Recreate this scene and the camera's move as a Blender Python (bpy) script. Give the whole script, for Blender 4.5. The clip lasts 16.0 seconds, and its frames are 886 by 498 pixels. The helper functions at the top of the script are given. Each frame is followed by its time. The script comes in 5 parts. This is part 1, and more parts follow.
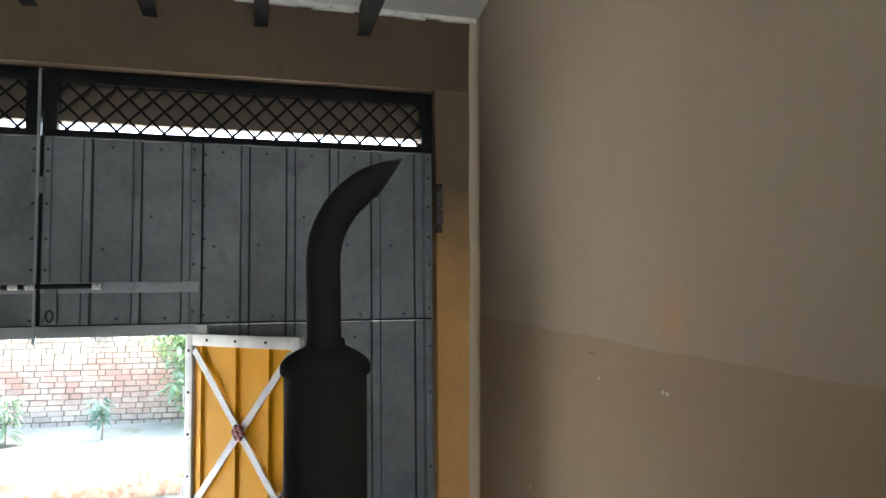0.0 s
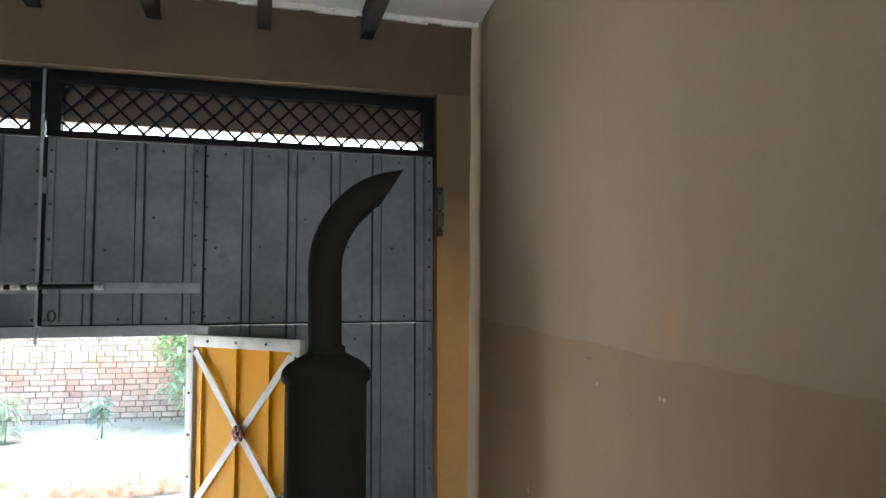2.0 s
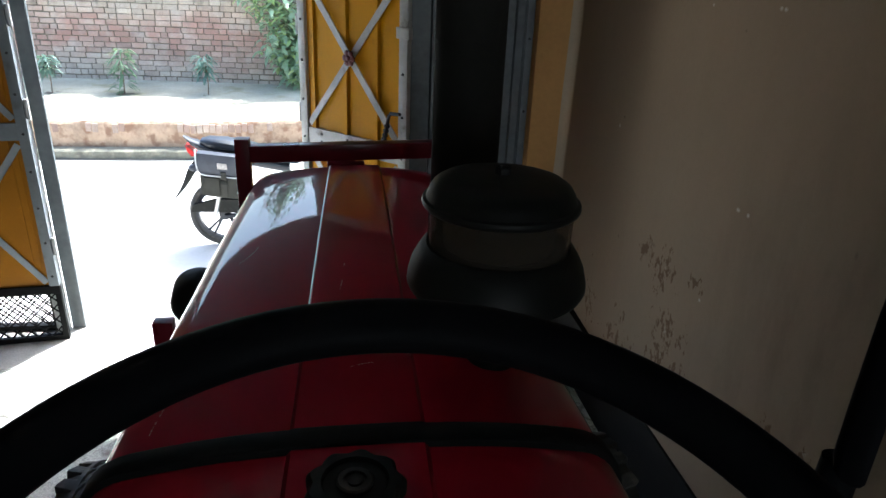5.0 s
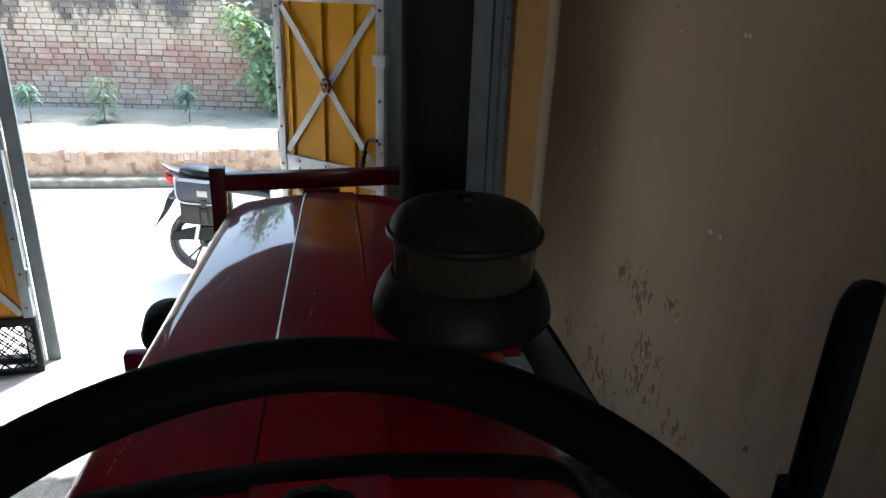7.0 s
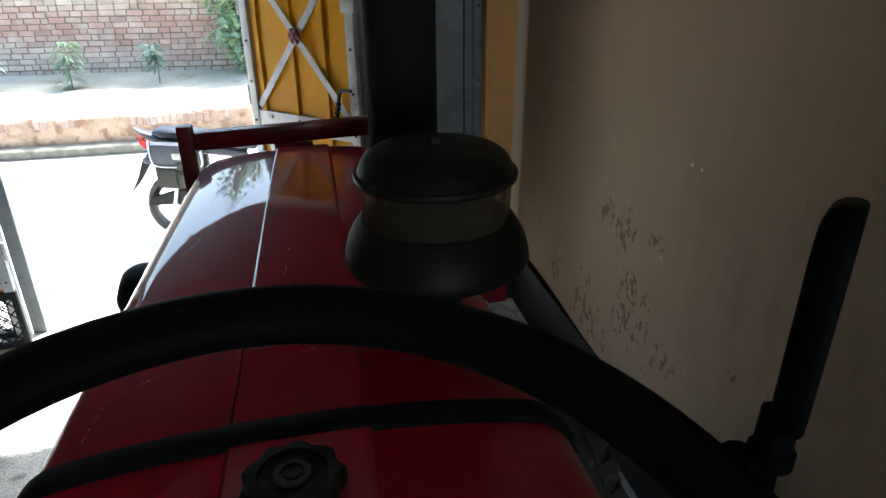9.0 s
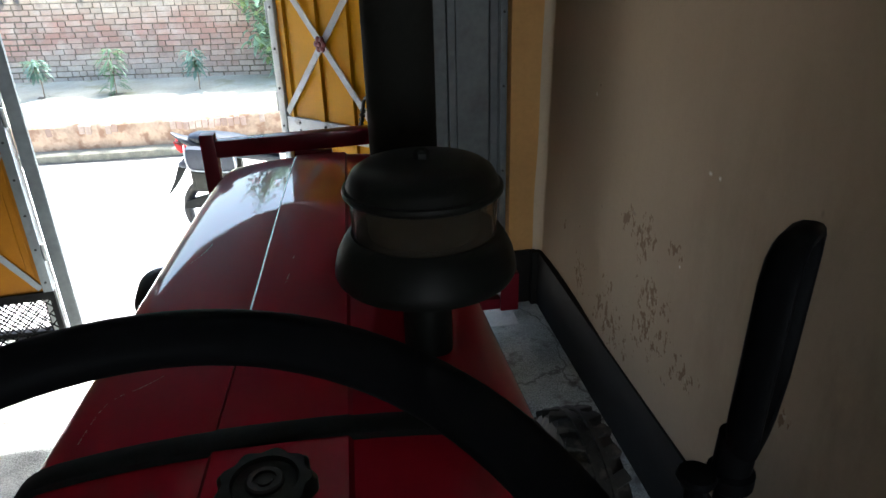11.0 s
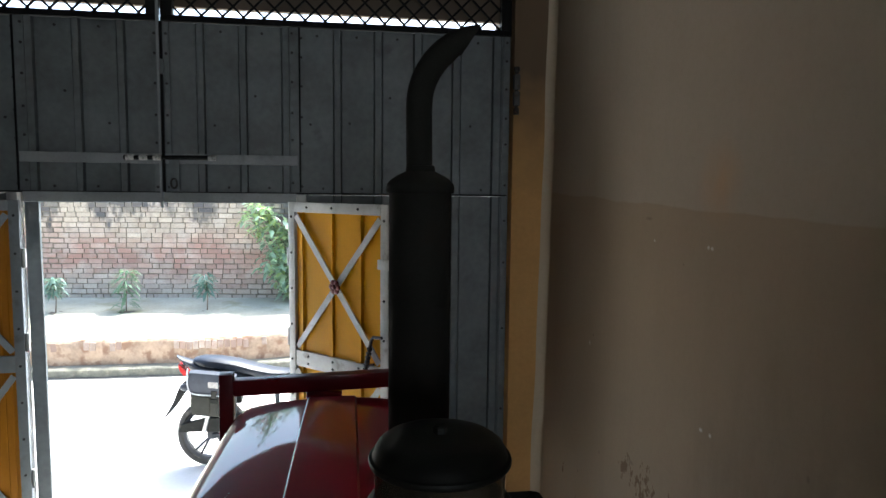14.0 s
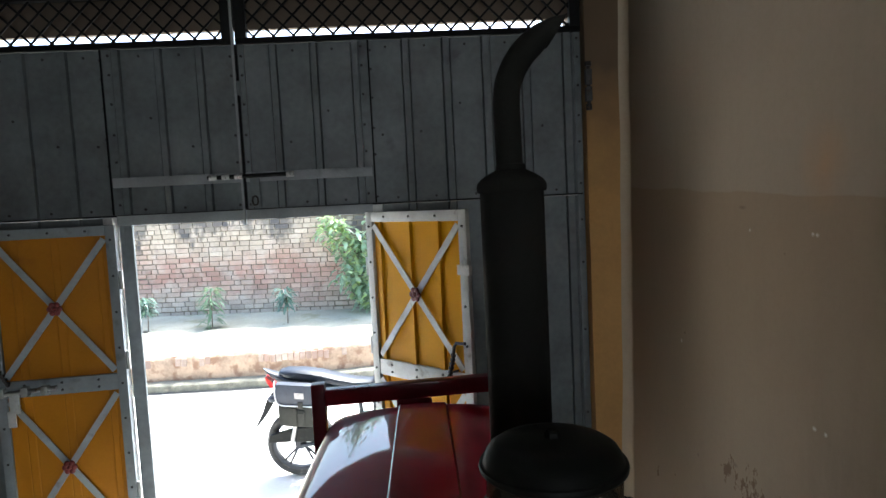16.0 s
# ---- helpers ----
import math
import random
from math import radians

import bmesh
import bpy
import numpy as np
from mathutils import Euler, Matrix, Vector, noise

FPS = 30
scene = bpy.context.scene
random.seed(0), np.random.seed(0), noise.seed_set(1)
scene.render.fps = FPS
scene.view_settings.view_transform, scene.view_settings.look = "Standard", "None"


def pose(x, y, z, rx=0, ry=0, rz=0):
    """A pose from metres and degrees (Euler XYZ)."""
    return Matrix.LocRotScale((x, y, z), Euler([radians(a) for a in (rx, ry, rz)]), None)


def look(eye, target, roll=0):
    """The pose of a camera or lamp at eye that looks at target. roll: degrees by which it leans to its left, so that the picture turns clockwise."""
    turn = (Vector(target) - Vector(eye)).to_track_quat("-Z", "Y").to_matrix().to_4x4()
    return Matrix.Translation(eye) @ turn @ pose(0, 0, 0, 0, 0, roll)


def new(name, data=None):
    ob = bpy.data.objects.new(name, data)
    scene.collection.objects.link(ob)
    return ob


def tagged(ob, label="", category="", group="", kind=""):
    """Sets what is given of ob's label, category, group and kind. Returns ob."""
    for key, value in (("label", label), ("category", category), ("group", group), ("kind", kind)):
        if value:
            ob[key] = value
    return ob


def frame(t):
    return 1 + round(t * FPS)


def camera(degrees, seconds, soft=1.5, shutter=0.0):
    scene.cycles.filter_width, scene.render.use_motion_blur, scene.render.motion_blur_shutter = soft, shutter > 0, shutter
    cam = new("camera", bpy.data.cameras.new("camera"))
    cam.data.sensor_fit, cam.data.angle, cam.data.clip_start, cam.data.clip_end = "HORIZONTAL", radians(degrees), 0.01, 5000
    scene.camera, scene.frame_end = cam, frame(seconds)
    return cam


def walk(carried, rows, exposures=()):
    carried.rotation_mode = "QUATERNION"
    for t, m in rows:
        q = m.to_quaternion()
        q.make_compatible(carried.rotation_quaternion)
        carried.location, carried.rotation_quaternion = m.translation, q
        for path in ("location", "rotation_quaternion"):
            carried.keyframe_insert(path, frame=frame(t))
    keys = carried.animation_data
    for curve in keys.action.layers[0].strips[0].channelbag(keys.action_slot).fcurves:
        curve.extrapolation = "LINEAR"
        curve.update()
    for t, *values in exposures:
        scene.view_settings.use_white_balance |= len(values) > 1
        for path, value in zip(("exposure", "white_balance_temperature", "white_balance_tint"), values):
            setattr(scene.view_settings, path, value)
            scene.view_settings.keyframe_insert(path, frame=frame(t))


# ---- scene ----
cam = camera(67.5, 16.0)
PATH = [
    (0, (0.613, 0.418, 2.253), (1.142, 2.343, 2.378), -0.6),
    (0.5, (0.616, 0.411, 2.261), (1.135, 2.34, 2.389), -0.4),
    (1, (0.616, 0.402, 2.258), (1.138, 2.328, 2.383), -0.3),
    (1.5, (0.608, 0.401, 2.258), (1.133, 2.326, 2.384), -0.2),
    (2, (0.610, 0.4, 2.267), (1.1375, 2.328, 2.3935), -0.1),
    (2.5, (0.608, 0.395, 2.268), (1.136, 2.323, 2.381), 0.2),
    (3, (0.583, 0.335, 2.221), (1.045, 2.279, 2.139), -0.9),
    (3.5, (0.552, 0.206, 2.173), (1.007, 2.15, 2.058), 0.7),
    (4, (0.519, 0.085, 2.116), (0.833, 2.044, 1.866), -0.1),
    (4.5, (0.507, 0.163, 2.043), (0.717, 2.052, 1.42), -1.2),
    (5, (0.486, 0.255, 2.006), (0.775, 2.081, 1.244), 2.4),
    (5.2, (0.493, 0.265, 2.002), (0.795, 2.093, 1.250), 3.2),
    (7.3, (0.516, 0.251, 2.017), (0.868, 2.093, 1.322), 1.4),
    (7.5, (0.516, 0.251, 2.018), (0.865, 2.09, 1.315), 0.7),
    (8, (0.516, 0.266, 2.005), (0.85, 2.077, 1.225), 0.5),
    (8.5, (0.521, 0.341, 1.9635), (0.9835, 2.064, 1.0635), 3.8),
    (9, (0.541, 0.275, 1.9945), (0.903, 2.057, 1.164), -0.8),
    (9.2, (0.559, 0.247, 2.004), (0.877, 2.046, 1.190), -0.1),
    (11.3, (0.609, 0.255, 2.016), (0.828, 2.064, 1.194), -2.6),
    (11.5, (0.61, 0.198, 2.024), (0.738, 2.061, 1.309), -4.4),
    (12, (0.62, 0.127, 2.054), (0.749, 2.033, 1.463), -4.8),
    (12.5, (0.61, 0.107, 2.087), (0.897, 2.024, 1.597), -2.6),
    (13, (0.567, 0.123, 2.122), (1.003, 2.037, 1.742), 0.7),
    (13.5, (0.546, 0.118, 2.131), (0.847, 2.07, 1.82), 1.2),
    (14, (0.553, 0.125, 2.138), (0.855, 2.094, 1.956), 0.6),
    (14.5, (0.525, 0.128, 2.131), (0.778, 2.105, 1.965), 0.6),
    (15, (0.517, 0.185, 2.117), (0.62, 2.175, 1.948), -3.2),
    (15.5, (0.501, 0.168, 2.116), (0.512, 2.16, 1.932), -5.3),
    (16, (0.507, 0.158, 2.128), (0.603, 2.149, 1.967), -2.8),
]
walk(cam, [(t, look(eye, target, roll)) for t, eye, target, roll in PATH],
     exposures=[(t, e, k, 5) for t, e, k in ((0.0, 3.69, 6270), (2.6, 3.69, 6270), (3.2, 3.70, 6190), (3.6, 3.47, 6100), (4.0, 2.92, 6000), (4.5, 2.44, 5950), (5.0, 2.34, 5950), (7.5, 2.38, 5980),
                                                  (9.0, 2.68, 6080), (11.5, 2.73, 6080), (12.5, 2.58, 6080), (14.0, 2.48, 6120), (16.0, 2.68, 6120))])

# ---- world and sun ----
SUN_EL, SUN_AZ = radians(57), math.atan2(0.65, 0.76)
world = bpy.data.worlds.new("sky")
scene.world = world
world.use_nodes = True
wn = world.node_tree.nodes
sky = wn.new("ShaderNodeTexSky")
sky.sky_type, sky.sun_disc, sky.sun_elevation, sky.sun_rotation = "NISHITA", False, SUN_EL, SUN_AZ
sky.air_density, sky.dust_density, sky.ozone_density = 1.0, 3.0, 1.0
wn["Background"].inputs["Strength"].default_value = 0.15
world.node_tree.links.new(sky.outputs["Color"], wn["Background"].inputs["Color"])
sun = new("sun", bpy.data.lights.new("sun", "SUN"))
sun.data.energy, sun.data.angle, sun.data.color = 3.8, radians(1.6), (1.0, 0.975, 0.94)
to_sun = Vector((math.sin(SUN_AZ) * math.cos(SUN_EL), math.cos(SUN_AZ) * math.cos(SUN_EL), math.sin(SUN_EL)))
sun.matrix_world = look(to_sun * 20, (0, 0, 0))
# skylight from behind, through an unseen doorway placed to favour the gate
yard = new("yard_skylight", bpy.data.lights.new("yard_skylight", "AREA"))
yard.data.shape, yard.data.size, yard.data.size_y, yard.data.energy, yard.data.color = "RECTANGLE", 1.35, 2.9, 18.0, (0.94, 0.97, 1.0)
yard.matrix_world = look((0.9, -8.98, 1.5), (0.9, 4.0, 1.5))


# ---- materials ----
def mat(name, col, rough=0.5, metal=0.0, var=0.15, scale=4.0, fine=70.0, bump=0.15, rvar=0.1, coat=0.0, spec=0.5, dirt=None, dirt_at=0.62, grit=0.35):
    """Base colour with broad and fine variation, roughness variation, fine relief, and stains of colour dirt."""
    m = bpy.data.materials.new(name)
    m.use_nodes = True
    n, l = m.node_tree.nodes, m.node_tree.links
    b = n["Principled BSDF"]
    co = n.new("ShaderNodeTexCoord")
    big, small = n.new("ShaderNodeTexNoise"), n.new("ShaderNodeTexNoise")
    for tex, s, d in ((big, scale, 5), (small, fine, 3)):
        tex.inputs["Scale"].default_value, tex.inputs["Detail"].default_value = s, d
        l.new(co.outputs["Object"], tex.inputs["Vector"])
    add = n.new("ShaderNodeMath")
    add.operation = "MULTIPLY_ADD"
    l.new(small.outputs["Fac"], add.inputs[0])
    add.inputs[1].default_value = grit
    l.new(big.outputs["Fac"], add.inputs[2])
    ramp = n.new("ShaderNodeValToRGB")
    ramp.color_ramp.elements[0].position, ramp.color_ramp.elements[1].position = (0.225 + 0.5 * grit) / (1 + grit) , (0.775 + 0.5 * grit) / (1 + grit)
    ramp.color_ramp.elements[0].color = (*[c * (1 - var) for c in col], 1)
    ramp.color_ramp.elements[1].color = (*[min(1, c * (1 + var)) for c in col], 1)
    scaled = n.new("ShaderNodeMath")
    scaled.operation, scaled.inputs[1].default_value = "DIVIDE", 1 + grit
    l.new(add.outputs[0], scaled.inputs[0])
    l.new(scaled.outputs[0], ramp.inputs["Fac"])
    out = ramp.outputs["Color"]
    if dirt:
        d = n.new("ShaderNodeTexNoise")
        d.inputs["Scale"].default_value, d.inputs["Detail"].default_value = scale * 1.7, 8
        l.new(co.outputs["Object"], d.inputs["Vector"])
        dr = n.new("ShaderNodeValToRGB")
        dr.color_ramp.elements[0].position, dr.color_ramp.elements[1].position = dirt_at, dirt_at + 0.12
        l.new(d.outputs["Fac"], dr.inputs["Fac"])
        mx = n.new("ShaderNodeMixRGB")
        mx.inputs["Color2"].default_value = (*dirt, 1)
        l.new(dr.outputs["Color"], mx.inputs["Fac"])
        l.new(out, mx.inputs["Color1"])
        out = mx.outputs["Color"]
    l.new(out, b.inputs["Base Color"])
    rr = n.new("ShaderNodeMapRange")
    rr.inputs["To Min"].default_value, rr.inputs["To Max"].default_value = max(0.02, rough - rvar), min(1, rough + rvar)
    l.new(big.outputs["Fac"], rr.inputs["Value"])
    l.new(rr.outputs["Result"], b.inputs["Roughness"])
    b.inputs["Metallic"].default_value = metal
    b.inputs["Coat Weight"].default_value = coat
    b.inputs["Specular IOR Level"].default_value = spec
    if bump:
        bp = n.new("ShaderNodeBump")
        bp.inputs["Strength"].default_value, bp.inputs["Distance"].default_value = bump, 0.004
        l.new(add.outputs[0], bp.inputs["Height"])
        l.new(bp.outputs["Normal"], b.inputs["Normal"])
    return m


def emit_free(name):
    m = bpy.data.materials.new(name)
    m.use_nodes = True
    return m, m.node_tree.nodes, m.node_tree.links, m.node_tree.nodes["Principled BSDF"]


def wall_paint(name, low, high):
    """Two-tone distemper: the darker dado below about 2.1 m with an uneven hand-painted edge, peeling damp patches low down, an ochre stain."""
    m, n, l, b = emit_free(name)

    def math_node(op, a, c=None, clamp=False):
        q = n.new("ShaderNodeMath")
        q.operation, q.use_clamp = op, clamp
        for i, v in enumerate((a, c)):
            if v is None:
                continue
            if isinstance(v, (int, float)):
                q.inputs[i].default_value = v
            else:
                l.new(v, q.inputs[i])
        return q.outputs[0]

    def noise_node(scale, detail=4, rough=0.5):
        q = n.new("ShaderNodeTexNoise")
        q.inputs["Scale"].default_value, q.inputs["Detail"].default_value, q.inputs["Roughness"].default_value = scale, detail, rough
        l.new(co.outputs["Object"], q.inputs["Vector"])
        return q.outputs["Fac"]

    def mix(fac, c1, c2):
        q = n.new("ShaderNodeMixRGB")
        for s, v in (("Fac", fac), ("Color1", c1), ("Color2", c2)):
            if isinstance(v, tuple):
                q.inputs[s].default_value = (*v, 1)
            elif isinstance(v, (int, float)):
                q.inputs[s].default_value = v
            else:
                l.new(v, q.inputs[s])
        return q.outputs["Color"]

    def blob(y, z, ry, rz):
        dy = math_node("DIVIDE", math_node("SUBTRACT", sep.outputs["Y"], y), ry)
        dz = math_node("DIVIDE", math_node("SUBTRACT", sep.outputs["Z"], z), rz)
        d = math_node("SQRT", math_node("ADD", math_node("MULTIPLY", dy, dy), math_node("MULTIPLY", dz, dz)))
        return math_node("SUBTRACT", 1.0, d, True)

    co = n.new("ShaderNodeTexCoord")
    sep = n.new("ShaderNodeSeparateXYZ")
    l.new(co.outputs["Object"], sep.inputs[0])
    edge = math_node("ADD", math_node("MULTIPLY", sep.outputs["Y"], 0.0245), 2.026)
    wob = math_node("MULTIPLY", math_node("SUBTRACT", noise_node(3.0, 3), 0.5), 0.035)
    above = math_node("MULTIPLY", math_node("SUBTRACT", sep.outputs["Z"], math_node("ADD", edge, wob)), 160.0)
    above = math_node("ADD", above, 0.5, True)
    big = noise_node(1.6, 5)
    lowc = mix(big, tuple(c * 0.88 for c in low), tuple(c * 1.12 for c in low))
    highc = mix(big, tuple(c * 0.93 for c in high), tuple(c * 1.07 for c in high))
    col = mix(above, lowc, highc)
    # paler colour on the corner fillet
    fillet = math_node("MULTIPLY", math_node("SUBTRACT", math_node("ADD", sep.outputs["Y"], wob), 3.848), 50.0, True)
    col = mix(math_node("MULTIPLY", fillet, 0.9), col, (0.60, 0.50, 0.365))
    fine = noise_node(45, 6, 0.65)
    col = mix(math_node("MULTIPLY", math_node("SUBTRACT", fine, 0.45, True), 0.35), col, tuple(c * 0.6 for c in low))
    # ochre stain above the edge, faint pale smears
    col = mix(math_node("MULTIPLY", blob(2.05, 2.17, 0.13, 0.16), math_node("MULTIPLY", noise_node(9), 0.75)), col, (0.50, 0.27, 0.11))
    # faint vertical run marks
    runs = n.new("ShaderNodeMapping")
    runs.inputs["Scale"].default_value = (1, 1, 0.12)
    l.new(co.outputs["Object"], runs.inputs["Vector"])
    streak = n.new("ShaderNodeTexNoise")
    streak.inputs["Scale"].default_value, streak.inputs["Detail"].default_value = 9.0, 5
    l.new(runs.outputs["Vector"], streak.inputs["Vector"])
    col = mix(math_node("MULTIPLY", math_node("SUBTRACT", streak.outputs["Fac"], 0.5, True), 0.35), col, tuple(c * 0.62 for c in low))
    # smudgy marks on the wall, deepened to paint in its dimming here
    smudge = n.new("ShaderNodeMapping")
    smudge.inputs["Scale"].default_value = (1, 1, 0.4)
    l.new(co.outputs["Object"], smudge.inputs["Vector"])
    smudge_shade = n.new("ShaderNodeTexNoise")
    smudge_shade.inputs["Scale"].default_value, smudge_shade.inputs["Detail"].default_value, smudge_shade.inputs["Roughness"].default_value = 7.0, 7, 0.6
    l.new(smudge.outputs["Vector"], smudge_shade.inputs["Vector"])
    col = mix(math_node("MULTIPLY", math_node("MULTIPLY", math_node("SUBTRACT", smudge_shade.outputs["Fac"], 0.45, True), blob(1.45, 1.05, 1.0, 0.8)), 3.2, True), col, tuple(c * 0.55 for c in low))
    # peeling patches low on the wall: small upright chips
    pz = blob(3.20, 0.46, 0.13, 0.15)
    for y, z, ry, rz in ((2.77, 0.59, 0.13, 0.07), (2.65, 1.00, 0.11, 0.09), (2.48, 0.96, 0.15, 0.14), (2.36, 0.77, 0.20, 0.11), (2.76, 0.44, 0.34, 0.15), (2.36, 0.60, 0.28, 0.16), (2.24, 1.02, 0.07, 0.06),
                         (1.73, 0.80, 0.04, 0.07), (1.56, 0.82, 0.05, 0.05), (2.08, 0.60, 0.15, 0.08), (3.48, 0.63, 0.05, 0.06)):
        pz = math_node("MAXIMUM", pz, blob(y, z, ry, rz))
    tall = n.new("ShaderNodeMapping")
    tall.inputs["Scale"].default_value = (1, 1, 0.75)
    l.new(co.outputs["Object"], tall.inputs["Vector"])
    chips = n.new("ShaderNodeTexNoise")
    chips.inputs["Scale"].default_value, chips.inputs["Detail"].default_value, chips.inputs["Roughness"].default_value = 34.0, 5, 0.6
    l.new(tall.outputs["Vector"], chips.inputs["Vector"])
    f = math_node("MULTIPLY", math_node("SUBTRACT", math_node("ADD", chips.outputs["Fac"], math_node("MULTIPLY", pz, 0.20)), 0.650), 24.0, True)
    f = math_node("MULTIPLY", f, math_node("MULTIPLY", pz, 6.0, True), True)
    col = mix(math_node("MULTIPLY", f, 0.80), col, (0.135, 0.078, 0.040))
    f2 = math_node("MULTIPLY", math_node("SUBTRACT", math_node("ADD", noise_node(40, 4, 0.6), math_node("MULTIPLY", pz, 0.14)), 0.75), 26.0, True)
    f2 = math_node("MULTIPLY", f2, math_node("MULTIPLY", pz, 5.0, True), True)
    col = mix(math_node("MULTIPLY", f2, 0.5), col, (0.50, 0.43, 0.34))
    # pale chips and a few scratches
    for y, z, ry, rz in ((2.076, 1.955, 0.011, 0.008), (2.098, 1.956, 0.010, 0.008), (2.47, 1.95, 0.008, 0.007), (3.124, 1.405, 0.011, 0.012), (2.091, 1.355, 0.013, 0.009), (2.035, 1.356, 0.010, 0.009), (2.20, 0.98, 0.008, 0.008)):
        col = mix(math_node("MULTIPLY", blob(y, z, ry, rz), math_node("MULTIPLY", noise_node(160, 2), 2.2), True), col, (0.62, 0.57, 0.48))
    for y, z, ry, rz in ((2.523, 2.031, 0.035, 0.009), (2.25, 1.884, 0.008, 0.007), (1.586, 1.412, 0.008, 0.014), (2.95, 0.93, 0.012, 0.012), (2.60, 1.03, 0.03, 0.012)):
        col = mix(math_node("MULTIPLY", blob(y, z, ry, rz), 0.75, True), col, (0.17, 0.125, 0.09))
    # scattered small nicks all over the dado
    v = n.new("ShaderNodeTexVoronoi")
    v.inputs["Scale"].default_value = 3.2
    l.new(co.outputs["Object"], v.inputs["Vector"])
    nick = math_node("MULTIPLY", math_node("SUBTRACT", 0.022, v.outputs["Distance"]), 140.0, True)
    col = mix(math_node("MULTIPLY", nick, 0.8), col, (0.10, 0.075, 0.05))
    l.new(col, b.inputs["Base Color"])
    b.inputs["Roughness"].default_value = 0.85
    b.inputs["Specular IOR Level"].default_value = 0.15
    bp = n.new("ShaderNodeBump")
    bp.inputs["Strength"].default_value, bp.inputs["Distance"].default_value = 0.35, 0.006
    h = math_node("SUBTRACT", math_node("ADD", math_node("MULTIPLY", noise_node(6, 6), 0.8), math_node("MULTIPLY", fine, 0.2)), math_node("MULTIPLY", f, 0.7))
    l.new(h, bp.inputs["Height"])
    l.new(bp.outputs["Normal"], b.inputs["Normal"])
    return m


M_WALL = wall_paint("two_tone_distemper", (0.312, 0.234, 0.157), (0.346, 0.279, 0.208))
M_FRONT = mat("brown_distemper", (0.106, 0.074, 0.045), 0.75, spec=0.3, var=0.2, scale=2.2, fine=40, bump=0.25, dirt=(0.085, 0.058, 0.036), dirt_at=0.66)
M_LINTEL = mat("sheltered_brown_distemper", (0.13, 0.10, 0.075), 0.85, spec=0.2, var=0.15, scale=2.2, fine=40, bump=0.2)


def pier_paint():
    """Ochre that gives way, in an uneven patch, to brown higher up."""
    m = mat("ochre_distemper", (0.61, 0.345, 0.130), 0.85, spec=0.15, var=0.16, scale=2.2, fine=40, bump=0.25, dirt=(0.33, 0.22, 0.12), dirt_at=0.66)
    n, l = m.node_tree.nodes, m.node_tree.links
    b = n["Principled BSDF"]
    src = b.inputs["Base Color"].links[0].from_socket
    co, sep, tex = n.new("ShaderNodeTexCoord"), n.new("ShaderNodeSeparateXYZ"), n.new("ShaderNodeTexNoise")
    tex.inputs["Scale"].default_value = 4.5
    l.new(co.outputs["Object"], sep.inputs[0])
    l.new(co.outputs["Object"], tex.inputs["Vector"])
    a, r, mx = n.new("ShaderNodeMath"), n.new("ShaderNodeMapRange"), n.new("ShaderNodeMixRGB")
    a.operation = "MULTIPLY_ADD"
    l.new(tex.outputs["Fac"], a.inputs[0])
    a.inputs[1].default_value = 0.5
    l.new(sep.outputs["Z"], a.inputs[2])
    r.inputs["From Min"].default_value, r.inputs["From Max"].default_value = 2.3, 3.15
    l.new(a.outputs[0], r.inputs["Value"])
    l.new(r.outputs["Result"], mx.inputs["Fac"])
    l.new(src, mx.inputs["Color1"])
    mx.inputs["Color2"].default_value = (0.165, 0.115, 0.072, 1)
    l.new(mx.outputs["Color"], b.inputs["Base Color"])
    return m


M_PIER = pier_paint()
M_CEIL = mat("limewashed_stone_slab", (0.70, 0.69, 0.66), 0.8, var=0.1, scale=2, dirt=(0.35, 0.26, 0.19), dirt_at=0.68)
M_LIME = mat("lime_mortar", (0.72, 0.69, 0.64), 0.9, var=0.15, scale=18, bump=0.5, dirt=(0.42, 0.30, 0.2), dirt_at=0.6)
M_FLOOR = mat("cement_floor", (0.41, 0.42, 0.395), 0.75, spec=0.3, var=0.5, scale=5, fine=130, grit=1.1, bump=0.9, dirt=(0.18, 0.17, 0.155), dirt_at=0.56)
M_RAMP = mat("pale_cement_ramp", (0.58, 0.565, 0.53), 0.8, spec=0.3, var=0.2, scale=4, fine=110, grit=0.8, bump=0.6, dirt=(0.40, 0.385, 0.35), dirt_at=0.62)


